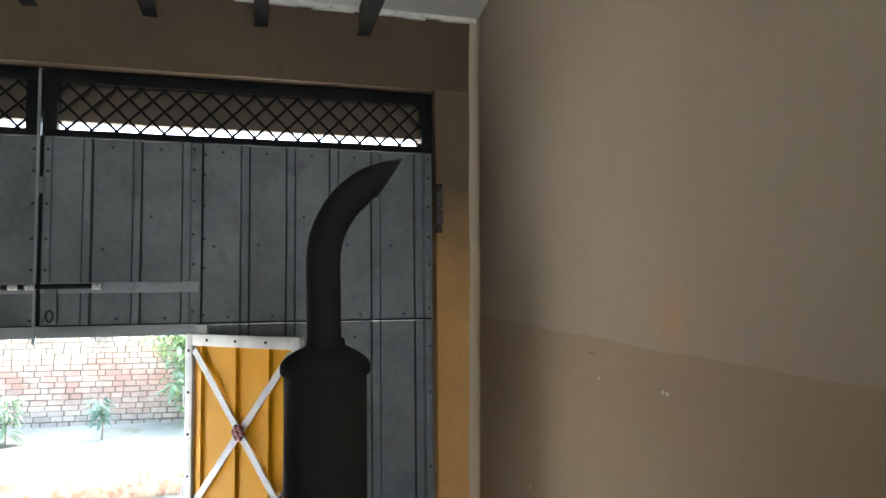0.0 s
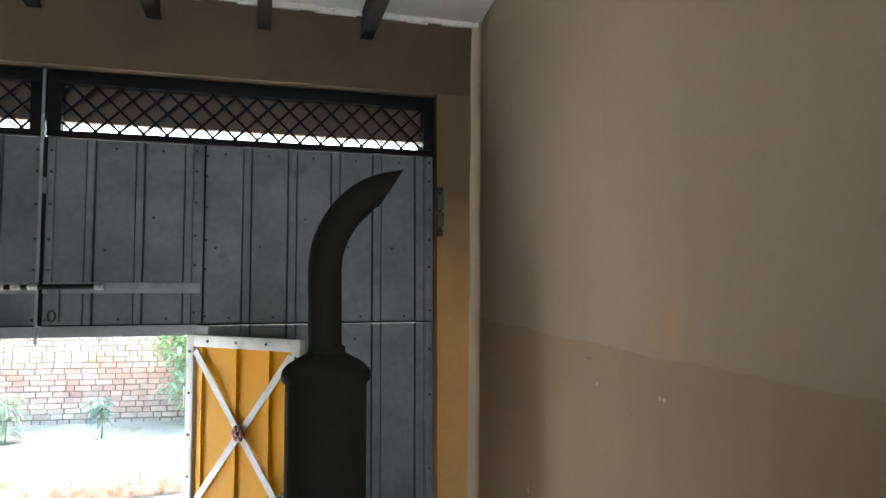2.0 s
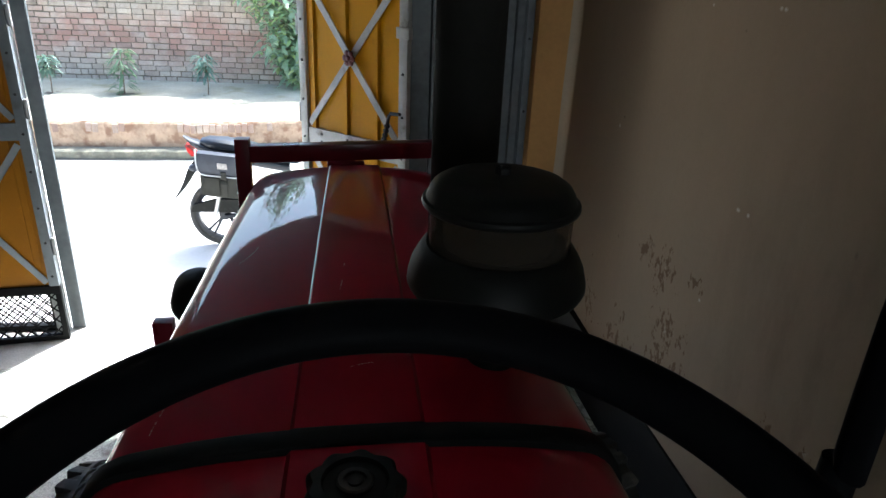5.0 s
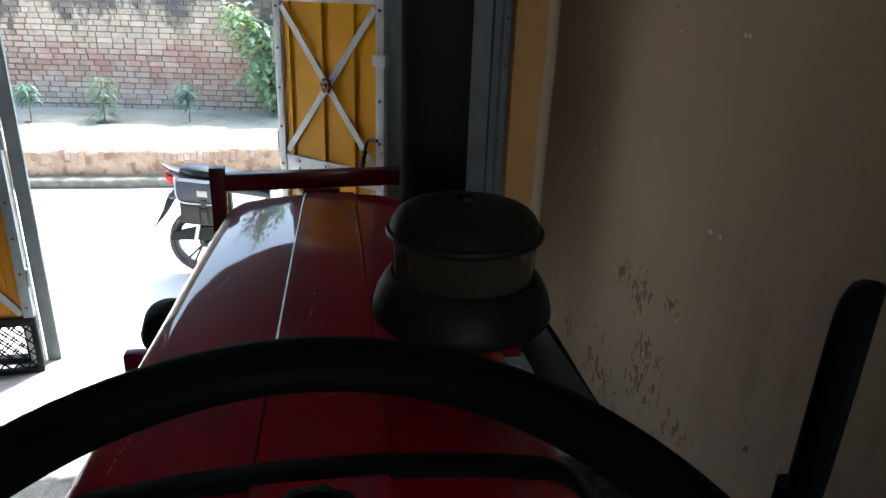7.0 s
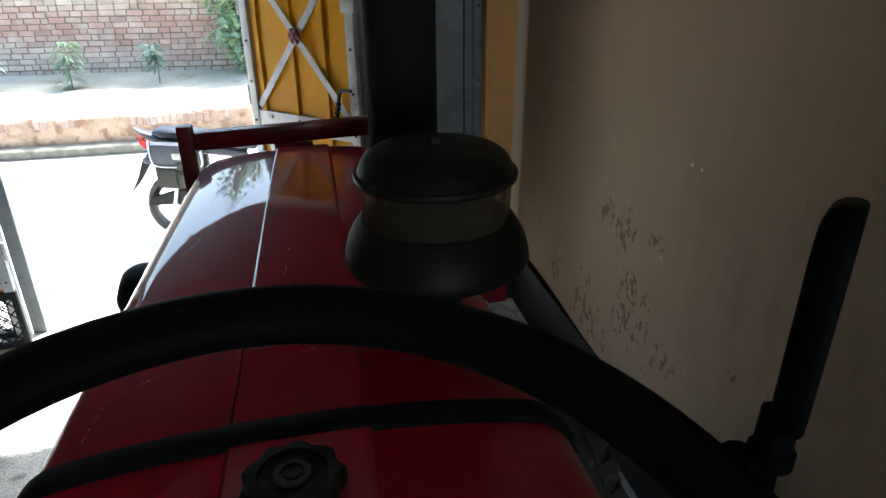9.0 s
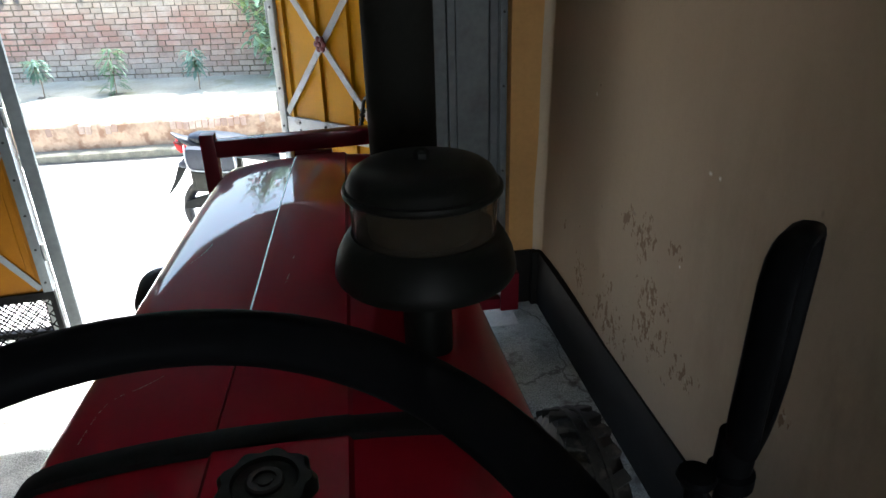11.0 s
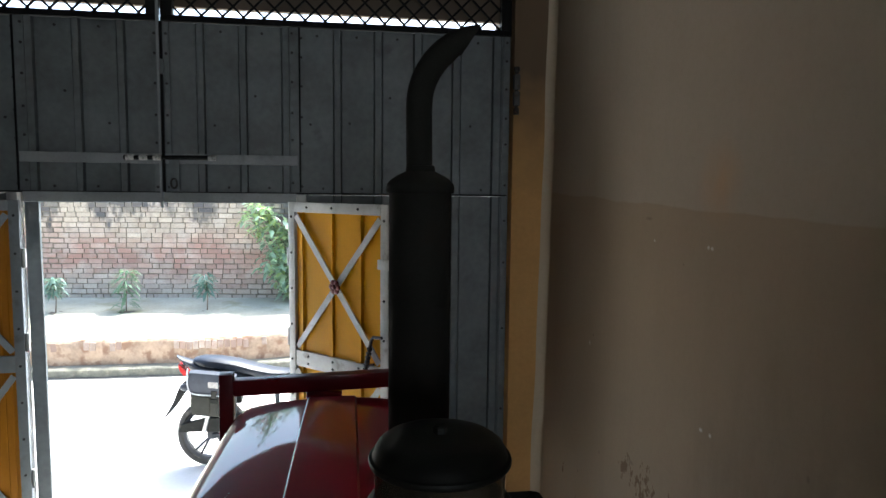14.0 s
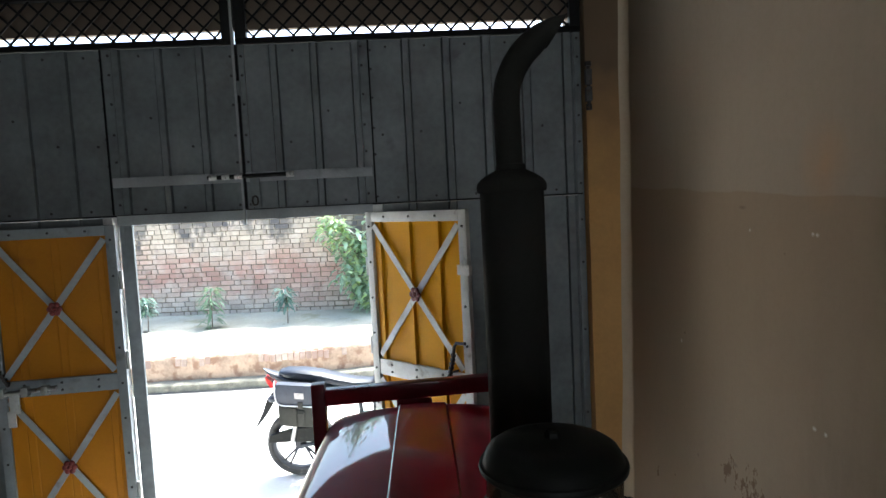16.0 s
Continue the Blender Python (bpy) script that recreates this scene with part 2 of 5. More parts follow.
def add_cracks(m):
    """A few hairline cracks wandering across the cement."""
    n, l = m.node_tree.nodes, m.node_tree.links
    b = n["Principled BSDF"]
    src = b.inputs["Base Color"].links[0].from_socket
    co, v, w, ad = n.new("ShaderNodeTexCoord"), n.new("ShaderNodeTexVoronoi"), n.new("ShaderNodeTexNoise"), n.new("ShaderNodeVectorMath")
    v.feature, v.inputs["Scale"].default_value = "DISTANCE_TO_EDGE", 1.15
    w.inputs["Scale"].default_value, w.inputs["Detail"].default_value = 5, 6
    sc = n.new("ShaderNodeVectorMath")
    sc.operation, sc.inputs["Scale"].default_value = "SCALE", 0.22
    l.new(co.outputs["Object"], w.inputs["Vector"])
    l.new(w.outputs["Color"], sc.inputs[0])
    l.new(co.outputs["Object"], ad.inputs[0])
    l.new(sc.outputs["Vector"], ad.inputs[1])
    l.new(ad.outputs["Vector"], v.inputs["Vector"])
    r, mx = n.new("ShaderNodeMapRange"), n.new("ShaderNodeMixRGB")
    r.inputs["From Min"].default_value, r.inputs["From Max"].default_value, r.inputs["To Min"].default_value, r.inputs["To Max"].default_value = 0.002, 0.007, 0.6, 0.0
    l.new(v.outputs["Distance"], r.inputs["Value"])
    l.new(r.outputs["Result"], mx.inputs["Fac"])
    l.new(src, mx.inputs["Color1"])
    mx.inputs["Color2"].default_value = (0.05, 0.045, 0.04, 1)
    l.new(mx.outputs["Color"], b.inputs["Base Color"])


add_cracks(M_FLOOR)
M_SKIRT = mat("black_dado_paint", (0.012, 0.010, 0.0085), 0.7, spec=0.15, var=0.35, scale=5, bump=0.15, dirt=(0.03, 0.025, 0.021), dirt_at=0.66)
M_BEAM = mat("tarred_steel_beam", (0.016, 0.0145, 0.0135), 0.6, spec=0.2, var=0.3, scale=9, dirt=(0.09, 0.05, 0.03), dirt_at=0.68)
M_GREY = mat("grey_gate_paint", (0.125, 0.139, 0.144), 0.45, metal=0.1, spec=0.35, var=0.34, scale=3.5, fine=28, bump=0.15, dirt=(0.095, 0.104, 0.110), dirt_at=0.6)
M_RAIL = mat("light_grey_rail_paint", (0.24, 0.255, 0.265), 0.45, metal=0.1, spec=0.35, var=0.25, scale=5, bump=0.12, dirt=(0.16, 0.165, 0.17), dirt_at=0.62)
M_SILVER = mat("aluminium_paint", (0.49, 0.50, 0.495), 0.45, metal=0.25, var=0.2, scale=9, bump=0.15, dirt=(0.27, 0.255, 0.23), dirt_at=0.62)
M_YELLOW = mat("golden_yellow_gloss", (0.63, 0.292, 0.002), 0.4, spec=0.2, var=0.10, scale=3, bump=0.08, dirt=(0.42, 0.19, 0.01), dirt_at=0.68)
# left leaf: oranger than the right, its shade also put into the colour
M_ORANGE = mat("shaded_orange_gloss", (0.37, 0.142, 0.003), 0.45, spec=0.25, var=0.14, scale=3, bump=0.1, dirt=(0.29, 0.105, 0.006), dirt_at=0.62)
# bluish silver of the left leaf, darkened for its shade; edging darker still
M_SHADED_SILVER = mat("shaded_aluminium_paint", (0.28, 0.305, 0.325), 0.5, metal=0.15, var=0.18, scale=7, bump=0.12, dirt=(0.20, 0.20, 0.20), dirt_at=0.62)
M_SHADED_EDGING = mat("deep_shaded_aluminium_paint", (0.185, 0.205, 0.222), 0.5, metal=0.15, var=0.2, scale=7, bump=0.12, dirt=(0.13, 0.135, 0.14), dirt_at=0.6)
M_BLACKP = mat("black_gate_paint", (0.006, 0.006, 0.0062), 0.55, spec=0.10, var=0.25, scale=8, bump=0.12)
M_DARK = mat("dark_grey_metal", (0.022, 0.022, 0.023), 0.5, metal=0.3, var=0.3, scale=25)
M_MAROON = mat("maroon_boss", (0.16, 0.022, 0.02), 0.4, var=0.2, scale=20)
M_STEEL = mat("worn_steel", (0.42, 0.42, 0.41), 0.35, metal=0.9, var=0.2, scale=30, dirt=(0.2, 0.13, 0.09))
M_RUST = mat("dark_oiled_steel", (0.03, 0.025, 0.023), 0.5, metal=0.3, var=0.3, scale=25, dirt=(0.13, 0.06, 0.03))
M_RED = mat("tractor_red_gloss", (0.325, 0.008, 0.024), 0.35, spec=0.02, var=0.10, scale=5, bump=0.005, rvar=0.06, coat=0.65)
M_RED.node_tree.nodes["Principled BSDF"].inputs["Coat IOR"].default_value = 1.5
M_DKRED = mat("guard_red_gloss", (0.115, 0.005, 0.012), 0.3, var=0.16, scale=8, bump=0.03, spec=0.15, coat=0.1)
M_SCRATCH = mat("scuffed_paint", (0.50, 0.30, 0.28), 0.7, var=0.25, scale=60, bump=0.0)
M_CHROME = mat("bright_trim", (0.42, 0.42, 0.42), 0.4, metal=1.0, var=0.06, scale=20, bump=0.0)
M_MATT = mat("matt_black_heatproof_paint", (0.018, 0.0178, 0.0155), 0.8, spec=0.12, var=0.22, scale=6, fine=120, bump=0.15, dirt=(0.022, 0.020, 0.017), dirt_at=0.6)
M_PLAST = mat("black_plastic", (0.0075, 0.0083, 0.0072), 0.5, spec=0.18, var=0.2, scale=10, fine=160, bump=0.08, dirt=(0.022, 0.021, 0.018), dirt_at=0.62)
M_RUB = mat("black_rubber", (0.045, 0.044, 0.042), 0.7, spec=0.35, var=0.25, scale=12, fine=140, bump=0.2, dirt=(0.11, 0.10, 0.085), dirt_at=0.56)
M_WHEELRIM = mat("steering_rim_bakelite", (0.0045, 0.0048, 0.0058), 0.6, spec=0.06, var=0.2, scale=20, fine=150, bump=0.05)
M_STRIP = mat("sealing_rubber", (0.010, 0.010, 0.010), 0.75, spec=0.12, var=0.25, scale=12, fine=140, bump=0.15)
M_GUIDE = mat("worn_guide_steel", (0.40, 0.40, 0.39), 0.4, metal=0.2, var=0.4, scale=60, dirt=(0.05, 0.04, 0.03), dirt_at=0.55)
M_HINGE = mat("tarnished_hinge_steel", (0.06, 0.058, 0.056), 0.5, metal=0.3, var=0.35, scale=30, dirt=(0.05, 0.03, 0.02), dirt_at=0.55)
M_ENGINE = mat("engine_grey", (0.07, 0.07, 0.07), 0.55, metal=0.3, var=0.3, scale=8, dirt=(0.03, 0.025, 0.02))
M_MORTAR = mat("mud_mortar", (0.15, 0.125, 0.092), 0.95, var=0.25, scale=8, bump=0.6)
M_ROAD = mat("dusty_concrete_road", (0.66, 0.635, 0.59), 0.85, var=0.12, scale=1.2, fine=35, bump=0.25, dirt=(0.36, 0.34, 0.30), dirt_at=0.66)
M_DUST = mat("pale_dry_earth", (0.40, 0.38, 0.29), 0.95, var=0.28, scale=1.4, fine=22, bump=0.6, dirt=(0.29, 0.275, 0.17), dirt_at=0.56)
M_KERB = mat("cement_kerb", (0.17, 0.16, 0.12), 0.9, var=0.45, scale=5, fine=30, bump=0.7, dirt=(0.25, 0.225, 0.165), dirt_at=0.54)
M_LEDGE = mat("flaking_plaster_over_brick", (0.32, 0.225, 0.150), 0.9, var=0.45, scale=4.2, fine=26, bump=0.8, dirt=(0.20, 0.118, 0.072), dirt_at=0.50)
def leaf(name, col):
    m = mat(name, col, 0.45, var=0.35, scale=12, bump=0.1)
    n, l = m.node_tree.nodes, m.node_tree.links
    b, out = n["Principled BSDF"], n["Material Output"]
    tr, mx = n.new("ShaderNodeBsdfTranslucent"), n.new("ShaderNodeMixShader")
    tr.inputs["Color"].default_value = (col[0] * 1.9, col[1] * 1.9, col[2] * 1.2, 1)
    mx.inputs["Fac"].default_value = 0.4
    l.new(b.outputs["BSDF"], mx.inputs[1])
    l.new(tr.outputs["BSDF"], mx.inputs[2])
    l.new(mx.outputs["Shader"], out.inputs["Surface"])
    return m


M_LEAF = leaf("green_leaf", (0.12, 0.185, 0.125))
M_LEAF2 = leaf("pale_green_leaf", (0.36, 0.44, 0.25))
M_BLUELEAF = leaf("dusty_green_leaf", (0.115, 0.18, 0.165))
M_BUSH = leaf("bluish_green_leaf", (0.28, 0.37, 0.30))
M_BARK = mat("bark", (0.16, 0.115, 0.075), 0.9, var=0.3, scale=20, bump=0.6)
M_KERB_FOOT = mat("kerb_foot_black", (0.05, 0.047, 0.042), 0.95, var=0.4, scale=6, bump=0.4)
M_BIKEGREY = mat("bike_dark_grey", (0.020, 0.024, 0.032), 0.4, var=0.15, scale=10, spec=0.4)
M_SEAT = mat("black_vinyl", (0.012, 0.016, 0.024), 0.42, spec=0.4, var=0.15, scale=20, fine=140, bump=0.12)
M_FLAP = mat("slate_vinyl", (0.040, 0.045, 0.058), 0.5, spec=0.35, var=0.25, scale=14, fine=150, bump=0.2)
M_TAG = mat("worn_tag", (0.36, 0.34, 0.32), 0.6, var=0.3, scale=40)
M_BAG = mat("grey_canvas", (0.042, 0.042, 0.037), 0.9, spec=0.15, var=0.2, scale=14, fine=180, bump=0.4)
M_PIPING = mat("pale_grey_piping", (0.45, 0.46, 0.47), 0.6, var=0.15, scale=20)
M_TAIL = mat("red_lens", (0.65, 0.02, 0.02), 0.15, var=0.08, scale=20, coat=0.5)
M_PALE = mat("pale_tag", (0.6, 0.56, 0.5), 0.6, var=0.1, scale=20)
M_MIRROR = mat("mirror_silver", (0.85, 0.85, 0.85), 0.03, metal=1.0, var=0.02, scale=5, bump=0.0, rvar=0.0)


def clear_bowl():
    m, n, l, b = emit_free("smoked_clear_plastic")
    b.inputs["Base Color"].default_value = (0.60, 0.53, 0.43, 1)
    b.inputs["Roughness"].default_value = 0.28
    b.inputs["Transmission Weight"].default_value = 0.95
    b.inputs["IOR"].default_value = 1.06
    co, tex, rr = n.new("ShaderNodeTexCoord"), n.new("ShaderNodeTexNoise"), n.new("ShaderNodeMapRange")
    tex.inputs["Scale"].default_value = 14
    rr.inputs["To Min"].default_value, rr.inputs["To Max"].default_value = 0.04, 0.14
    l.new(co.outputs["Object"], tex.inputs["Vector"])
    l.new(tex.outputs["Fac"], rr.inputs["Value"])
    l.new(rr.outputs["Result"], b.inputs["Roughness"])
    return m


M_BOWL = clear_bowl()

# ---- building helpers ----
ROOT = {}


def thing(name, m, label, category, group="", kind=""):
    ob = new(name)
    ob.empty_display_size = 0.1
    ob.matrix_world = m
    ROOT[ob] = m.copy()
    return tagged(ob, label, category, group, kind)


def link_mesh(name, bm, material, smooth=False):
    bmesh.ops.recalc_face_normals(bm, faces=bm.faces[:])
    me = bpy.data.meshes.new(name)
    bm.to_mesh(me)
    bm.free()
    me.materials.append(material)
    if smooth:
        for p in me.polygons:
            p.use_smooth = True
        me.set_sharp_from_angle(angle=radians(38))
    return me


def part(name, bm, material, parent, label="", smooth=True, local=False):
    """One mesh under a thing or a part; its bmesh is in world coordinates unless local."""
    me = link_mesh(name, bm, material, smooth)
    m = ROOT[parent]
    if not local:
        me.transform(m.inverted())
    ob = new(name, me)
    ob.parent = parent
    ROOT[ob] = m
    return tagged(ob, label)


def solid(name, bm, material, label, category, kind="", group="", smooth=True):
    ob = new(name, link_mesh(name, bm, material, smooth))
    ROOT[ob] = Matrix()
    return tagged(ob, label, category, group, kind)


def box(bm, x0, y0, z0, x1, y1, z1, bev=0.0, m=None):
    r = bmesh.ops.create_cube(bm, size=1)["verts"]
    for v in r:
        v.co = Vector(((x0 + x1) / 2 + v.co.x * (x1 - x0), (y0 + y1) / 2 + v.co.y * (y1 - y0), (z0 + z1) / 2 + v.co.z * (z1 - z0)))
    if bev:
        es = list({e for v in r for e in v.link_edges})
        res = bmesh.ops.bevel(bm, geom=es, offset=bev, segments=2, affect="EDGES", profile=0.7)
        r = list({v for f in res["faces"] for v in f.verts} | {v for v in r if v.is_valid})
    if m:
        for v in r:
            v.co = m @ v.co
    return bm


def nb():
    return bmesh.new()


def rod(bm, a, b, r, seg=12, r2=None):
    a, b = Vector(a), Vector(b)
    d = b - a
    m = Matrix.Translation((a + b) / 2) @ d.to_track_quat("Z", "Y").to_matrix().to_4x4()
    bmesh.ops.create_cone(bm, cap_ends=True, segments=seg, radius1=r, radius2=r if r2 is None else r2, depth=d.length, matrix=m)
    return bm


def lathe(bm, prof, centre, seg=40, axis="z", loop=False):
    """Turns a profile of (radius, height) round an axis through centre; loop joins its ends into a ring."""
    rings = []
    for r, h in prof:
        ring = []
        for i in range(seg):
            a = 2 * math.pi * i / seg
            u, v = r * math.cos(a), r * math.sin(a)
            p = {"z": (u, v, h), "y": (u, h, v), "x": (h, u, v)}[axis]
            ring.append(bm.verts.new(Vector(centre) + Vector(p)))
        rings.append(ring)
    for a, b in zip(rings, rings[1:] + rings[:1] if loop else rings[1:]):
        for i in range(seg):
            bm.faces.new((a[i], a[(i + 1) % seg], b[(i + 1) % seg], b[i]))
    if not loop:
        bm.faces.new(rings[0])
        bm.faces.new(rings[-1])
    return bm


def sweep(bm, pts, radii, seg=16, cap=True, flat=1.0, skew=None):
    """A tube along points; skew slants its mouth."""
    pts = [Vector(p) for p in pts]
    if isinstance(radii, (int, float)):
        radii = [radii] * len(pts)
    rings, up = [], Vector((0, 1, 0))
    for i, p in enumerate(pts):
        t = (pts[min(i + 1, len(pts) - 1)] - pts[max(i - 1, 0)]).normalized()
        s = t.cross(up)
        if s.length < 1e-3:
            s = t.cross(Vector((1, 0, 0)))
        s.normalize()
        w = s.cross(t).normalized()
        ring = []
        for k in range(seg):
            a = 2 * math.pi * k / seg
            off = s * math.cos(a) * radii[i] + w * math.sin(a) * radii[i] * flat
            if skew:
                off += t * (off.z / radii[i]) * skew * max(0.0, 1 - (pts[-1] - p).length / (2.2 * skew))
            ring.append(bm.verts.new(p + off))
        rings.append(ring)
    for a, b in zip(rings, rings[1:]):
        for k in range(seg):
            bm.faces.new((a[k], a[(k + 1) % seg], b[(k + 1) % seg], b[k]))
    if cap:
        bm.faces.new(rings[0])
        bm.faces.new(rings[-1])
    return bm


def smooth_path(pts, n=8):
    """Catmull-Rom through points."""
    pts = [Vector(p) for p in pts]
    q = [pts[0] * 2 - pts[1]] + pts + [pts[-1] * 2 - pts[-2]]
    out = []
    for i in range(1, len(q) - 2):
        a, b, c, d = q[i - 1:i + 3]
        for k in range(n):
            t = k / n
            out.append(0.5 * (2 * b + (c - a) * t + (2 * a - 5 * b + 4 * c - d) * t * t + (3 * b - a - 3 * c + d) * t ** 3))
    return out + [pts[-1]]


def ribbed(bm, x0, x1, z0, z1, y, ribs, depth=0.016, side=-1, groove=0.010):
    """A pressed sheet: flat, with raised trapezoid ribs given as (from, to)."""
    prof = [(x0, 0)]
    for a, b in sorted(ribs):
        if a > x0 + 0.02 and b < x1 - 0.01:
            prof += [(a - 0.006, 0), (a - 0.003, -groove), (a, 0), (a + 0.003, depth), (b - 0.003, depth), (b, 0), (b + 0.003, -groove), (b + 0.006, 0)]
    prof.append((x1, 0))
    lo = [bm.verts.new((x, y + side * d, z0)) for x, d in prof]
    hi = [bm.verts.new((x, y + side * d, z1)) for x, d in prof]
    lo2 = [bm.verts.new((x, y + side * d - side * 0.0025, z0)) for x, d in prof]
    hi2 = [bm.verts.new((x, y + side * d - side * 0.0025, z1)) for x, d in prof]
    for i in range(len(prof) - 1):
        bm.faces.new((lo[i], lo[i + 1], hi[i + 1], hi[i]))
        bm.faces.new((lo2[i], lo2[i + 1], hi2[i + 1], hi2[i]))
        bm.faces.new((lo[i], lo[i + 1], lo2[i + 1], lo2[i]))
        bm.faces.new((hi[i], hi[i + 1], hi2[i + 1], hi2[i]))
    for k in (0, -1):
        bm.faces.new((lo[k], hi[k], hi2[k], lo2[k]))
    return bm


def flat_bar(bm, a, b, width, y0, y1):
    """A flat bar from a to b, both (x, z), lying between two depths."""
    a, b = Vector((a[0], a[1])), Vector((b[0], b[1]))
    d = (b - a).normalized()
    n = Vector((-d.y, d.x)) * width / 2
    c = [a + n, b + n, b - n, a - n]
    lo = [bm.verts.new((p.x, y0, p.y)) for p in c]
    hi = [bm.verts.new((p.x, y1, p.y)) for p in c]
    bm.faces.new(lo)
    bm.faces.new(hi)
    for i in range(4):
        bm.faces.new((lo[i], lo[(i + 1) % 4], hi[(i + 1) % 4], hi[i]))
    return bm

# ---- the garage ----
FLOOR, CEIL, XR, XL, YB, YF = -0.06, 3.78, 1.72, -2.75, -9.0, 3.9
GATE_L, GATE_R, MID, GY = -2.365, 1.535, -0.414, 4.0


def right_wall():
    """Plastered wall with slow unevenness, and a plaster fillet in the corner by the gate."""
    bm = nb()
    ys = [YB + (3.6 - YB) * i / 60 for i in range(60)] + [3.6 + 0.24 * i / 16 for i in range(16)] + [3.84 + 0.06 * i / 20 for i in range(21)]
    zs = [FLOOR - 0.1 + (CEIL + 0.2 - FLOOR) * j / 40 for j in range(41)]
    rows = []
    for y in ys:
        col = []
        for z in zs:
            w = 0.006 * noise.noise((y * 0.9, z * 0.7, 3.0)) + 0.003 * noise.noise((y * 2.7, z * 2.1, 8.0))
            d = YF - y
            r = 0.050 + 0.006 * noise.noise((z * 2.3, 4, 1))
            fillet = r - math.sqrt(max(0.0, r * r - (r - d) ** 2)) if d < r else 0.0
            hollow = -0.032 * max(0, math.cos(min(1, d / 1.1) * math.pi / 2))
            lean = -0.0165 * (z - 1.45) + 0.007 * noise.noise((z * 1.6, 0, 1))
            col.append(bm.verts.new((XR - w - fillet - hollow - lean * math.exp(-d / 0.25), y, z)))
        rows.append(col)
    back = [[bm.verts.new((XR + 0.23, y, z)) for z in (zs[0], zs[-1])] for y in (ys[0], ys[-1])]
    for a, b in zip(rows, rows[1:]):
        for j in range(40):
            bm.faces.new((a[j], b[j], b[j + 1], a[j + 1]))
    bm.faces.new((back[0][0], back[0][1], back[1][1], back[1][0]))
    bm.faces.new([r[0] for r in rows] + [back[1][0], back[0][0]])
    bm.faces.new([r[-1] for r in rows] + [back[1][1], back[0][1]])
    bm.faces.new(rows[0] + [back[0][1], back[0][0]])
    bm.faces.new(rows[-1] + [back[1][1], back[1][0]])
    return solid("wall_east", bm, M_WALL, "tan distempered plaster wall, darker below head height, peeling low down", "wall", "structure")


right_wall()

# front wall: an inner layer round the gate, and an outer layer whose lintel hangs lower
bm = nb()
box(bm, GATE_R, YF, FLOOR - 0.1, XR + 0.23, 4.06, 3.36)
bmesh.ops.subdivide_edges(bm, edges=bm.edges[:], cuts=8, use_grid_fill=True)
for v in bm.verts:
    if abs(v.co.y - YF) < 1e-4:
        v.co.y += 0.006 * noise.noise((v.co.x * 1.5, v.co.z * 1.5, 5))
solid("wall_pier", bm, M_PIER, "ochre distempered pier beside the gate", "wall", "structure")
bm = nb()
box(bm, GATE_R, YF, 3.36, XR + 0.23, 4.06, CEIL + 0.2)
box(bm, XL - 0.23, YF, FLOOR - 0.1, GATE_L, 4.06, CEIL + 0.2)
box(bm, GATE_L, YF, 3.358, GATE_R, 4.06, CEIL + 0.2)
bmesh.ops.subdivide_edges(bm, edges=bm.edges[:], cuts=6, use_grid_fill=True)
for v in bm.verts:
    if abs(v.co.y - YF) < 1e-4:
        v.co.y += 0.006 * noise.noise((v.co.x * 1.5, v.co.z * 1.5, 5))
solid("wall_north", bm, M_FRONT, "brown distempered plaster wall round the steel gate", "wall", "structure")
bm = nb()
box(bm, GATE_R - 0.03, 4.06, -0.5, XR + 0.23, 4.28, CEIL + 0.5)
box(bm, XL - 0.23, 4.06, -0.5, GATE_L + 0.03, 4.28, CEIL + 0.5)
box(bm, GATE_L + 0.03, 4.06, 3.118, GATE_R - 0.03, 4.10, CEIL + 0.5)
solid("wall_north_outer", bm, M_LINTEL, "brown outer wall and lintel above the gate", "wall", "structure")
bm = nb()
box(bm, XL - 0.23, YB, FLOOR - 0.1, XL, YF, CEIL + 0.2)
solid("wall_west", bm, M_FRONT, "plain plastered side wall", "wall", "structure")
# out of view; its doorway is added where the rear light suits the gate
bm = nb()
box(bm, XL - 0.23, YB - 0.23, FLOOR - 0.1, 0.2, YB, CEIL + 0.2)
box(bm, 1.6, YB - 0.23, FLOOR - 0.1, XR + 0.23, YB, CEIL + 0.2)
box(bm, 0.2, YB - 0.23, 3.0, 1.6, YB, CEIL + 0.2)
solid("wall_south", bm, M_FRONT, "unseen plain plastered back wall with a doorway added for the rear light", "wall", "structure")
bm = nb()
box(bm, XL - 0.1, YB - 0.1, CEIL, XR + 0.1, YF + 0.05, CEIL + 0.12)
solid("ceiling", bm, M_CEIL, "whitewashed stone slab ceiling laid on steel beams", "ceiling", "structure")
bm = nb()
box(bm, XL, YB, FLOOR - 0.12, XR, YF + 0.07, FLOOR)
solid("floor", bm, M_FLOOR, "worn grey cement floor", "floor", "structure")
bm = nb()
prof = [(3.62, FLOOR - 0.3), (3.62, FLOOR + 0.003), (3.95, -0.02), (4.30, -0.02), (4.75, -0.30), (4.75, -0.45)]
ends = [[bm.verts.new((x, y, z)) for y, z in prof] for x in (GATE_L + 0.002, GATE_R - 0.002)]
for i in range(len(prof)):
    j = (i + 1) % len(prof)
    bm.faces.new((ends[0][i], ends[0][j], ends[1][j], ends[1][i]))
bm.faces.new(ends[0])
bm.faces.new(ends[1])
solid("threshold", bm, M_RAMP, "cement ramp under the gate down to the road", "ramp", "structure")

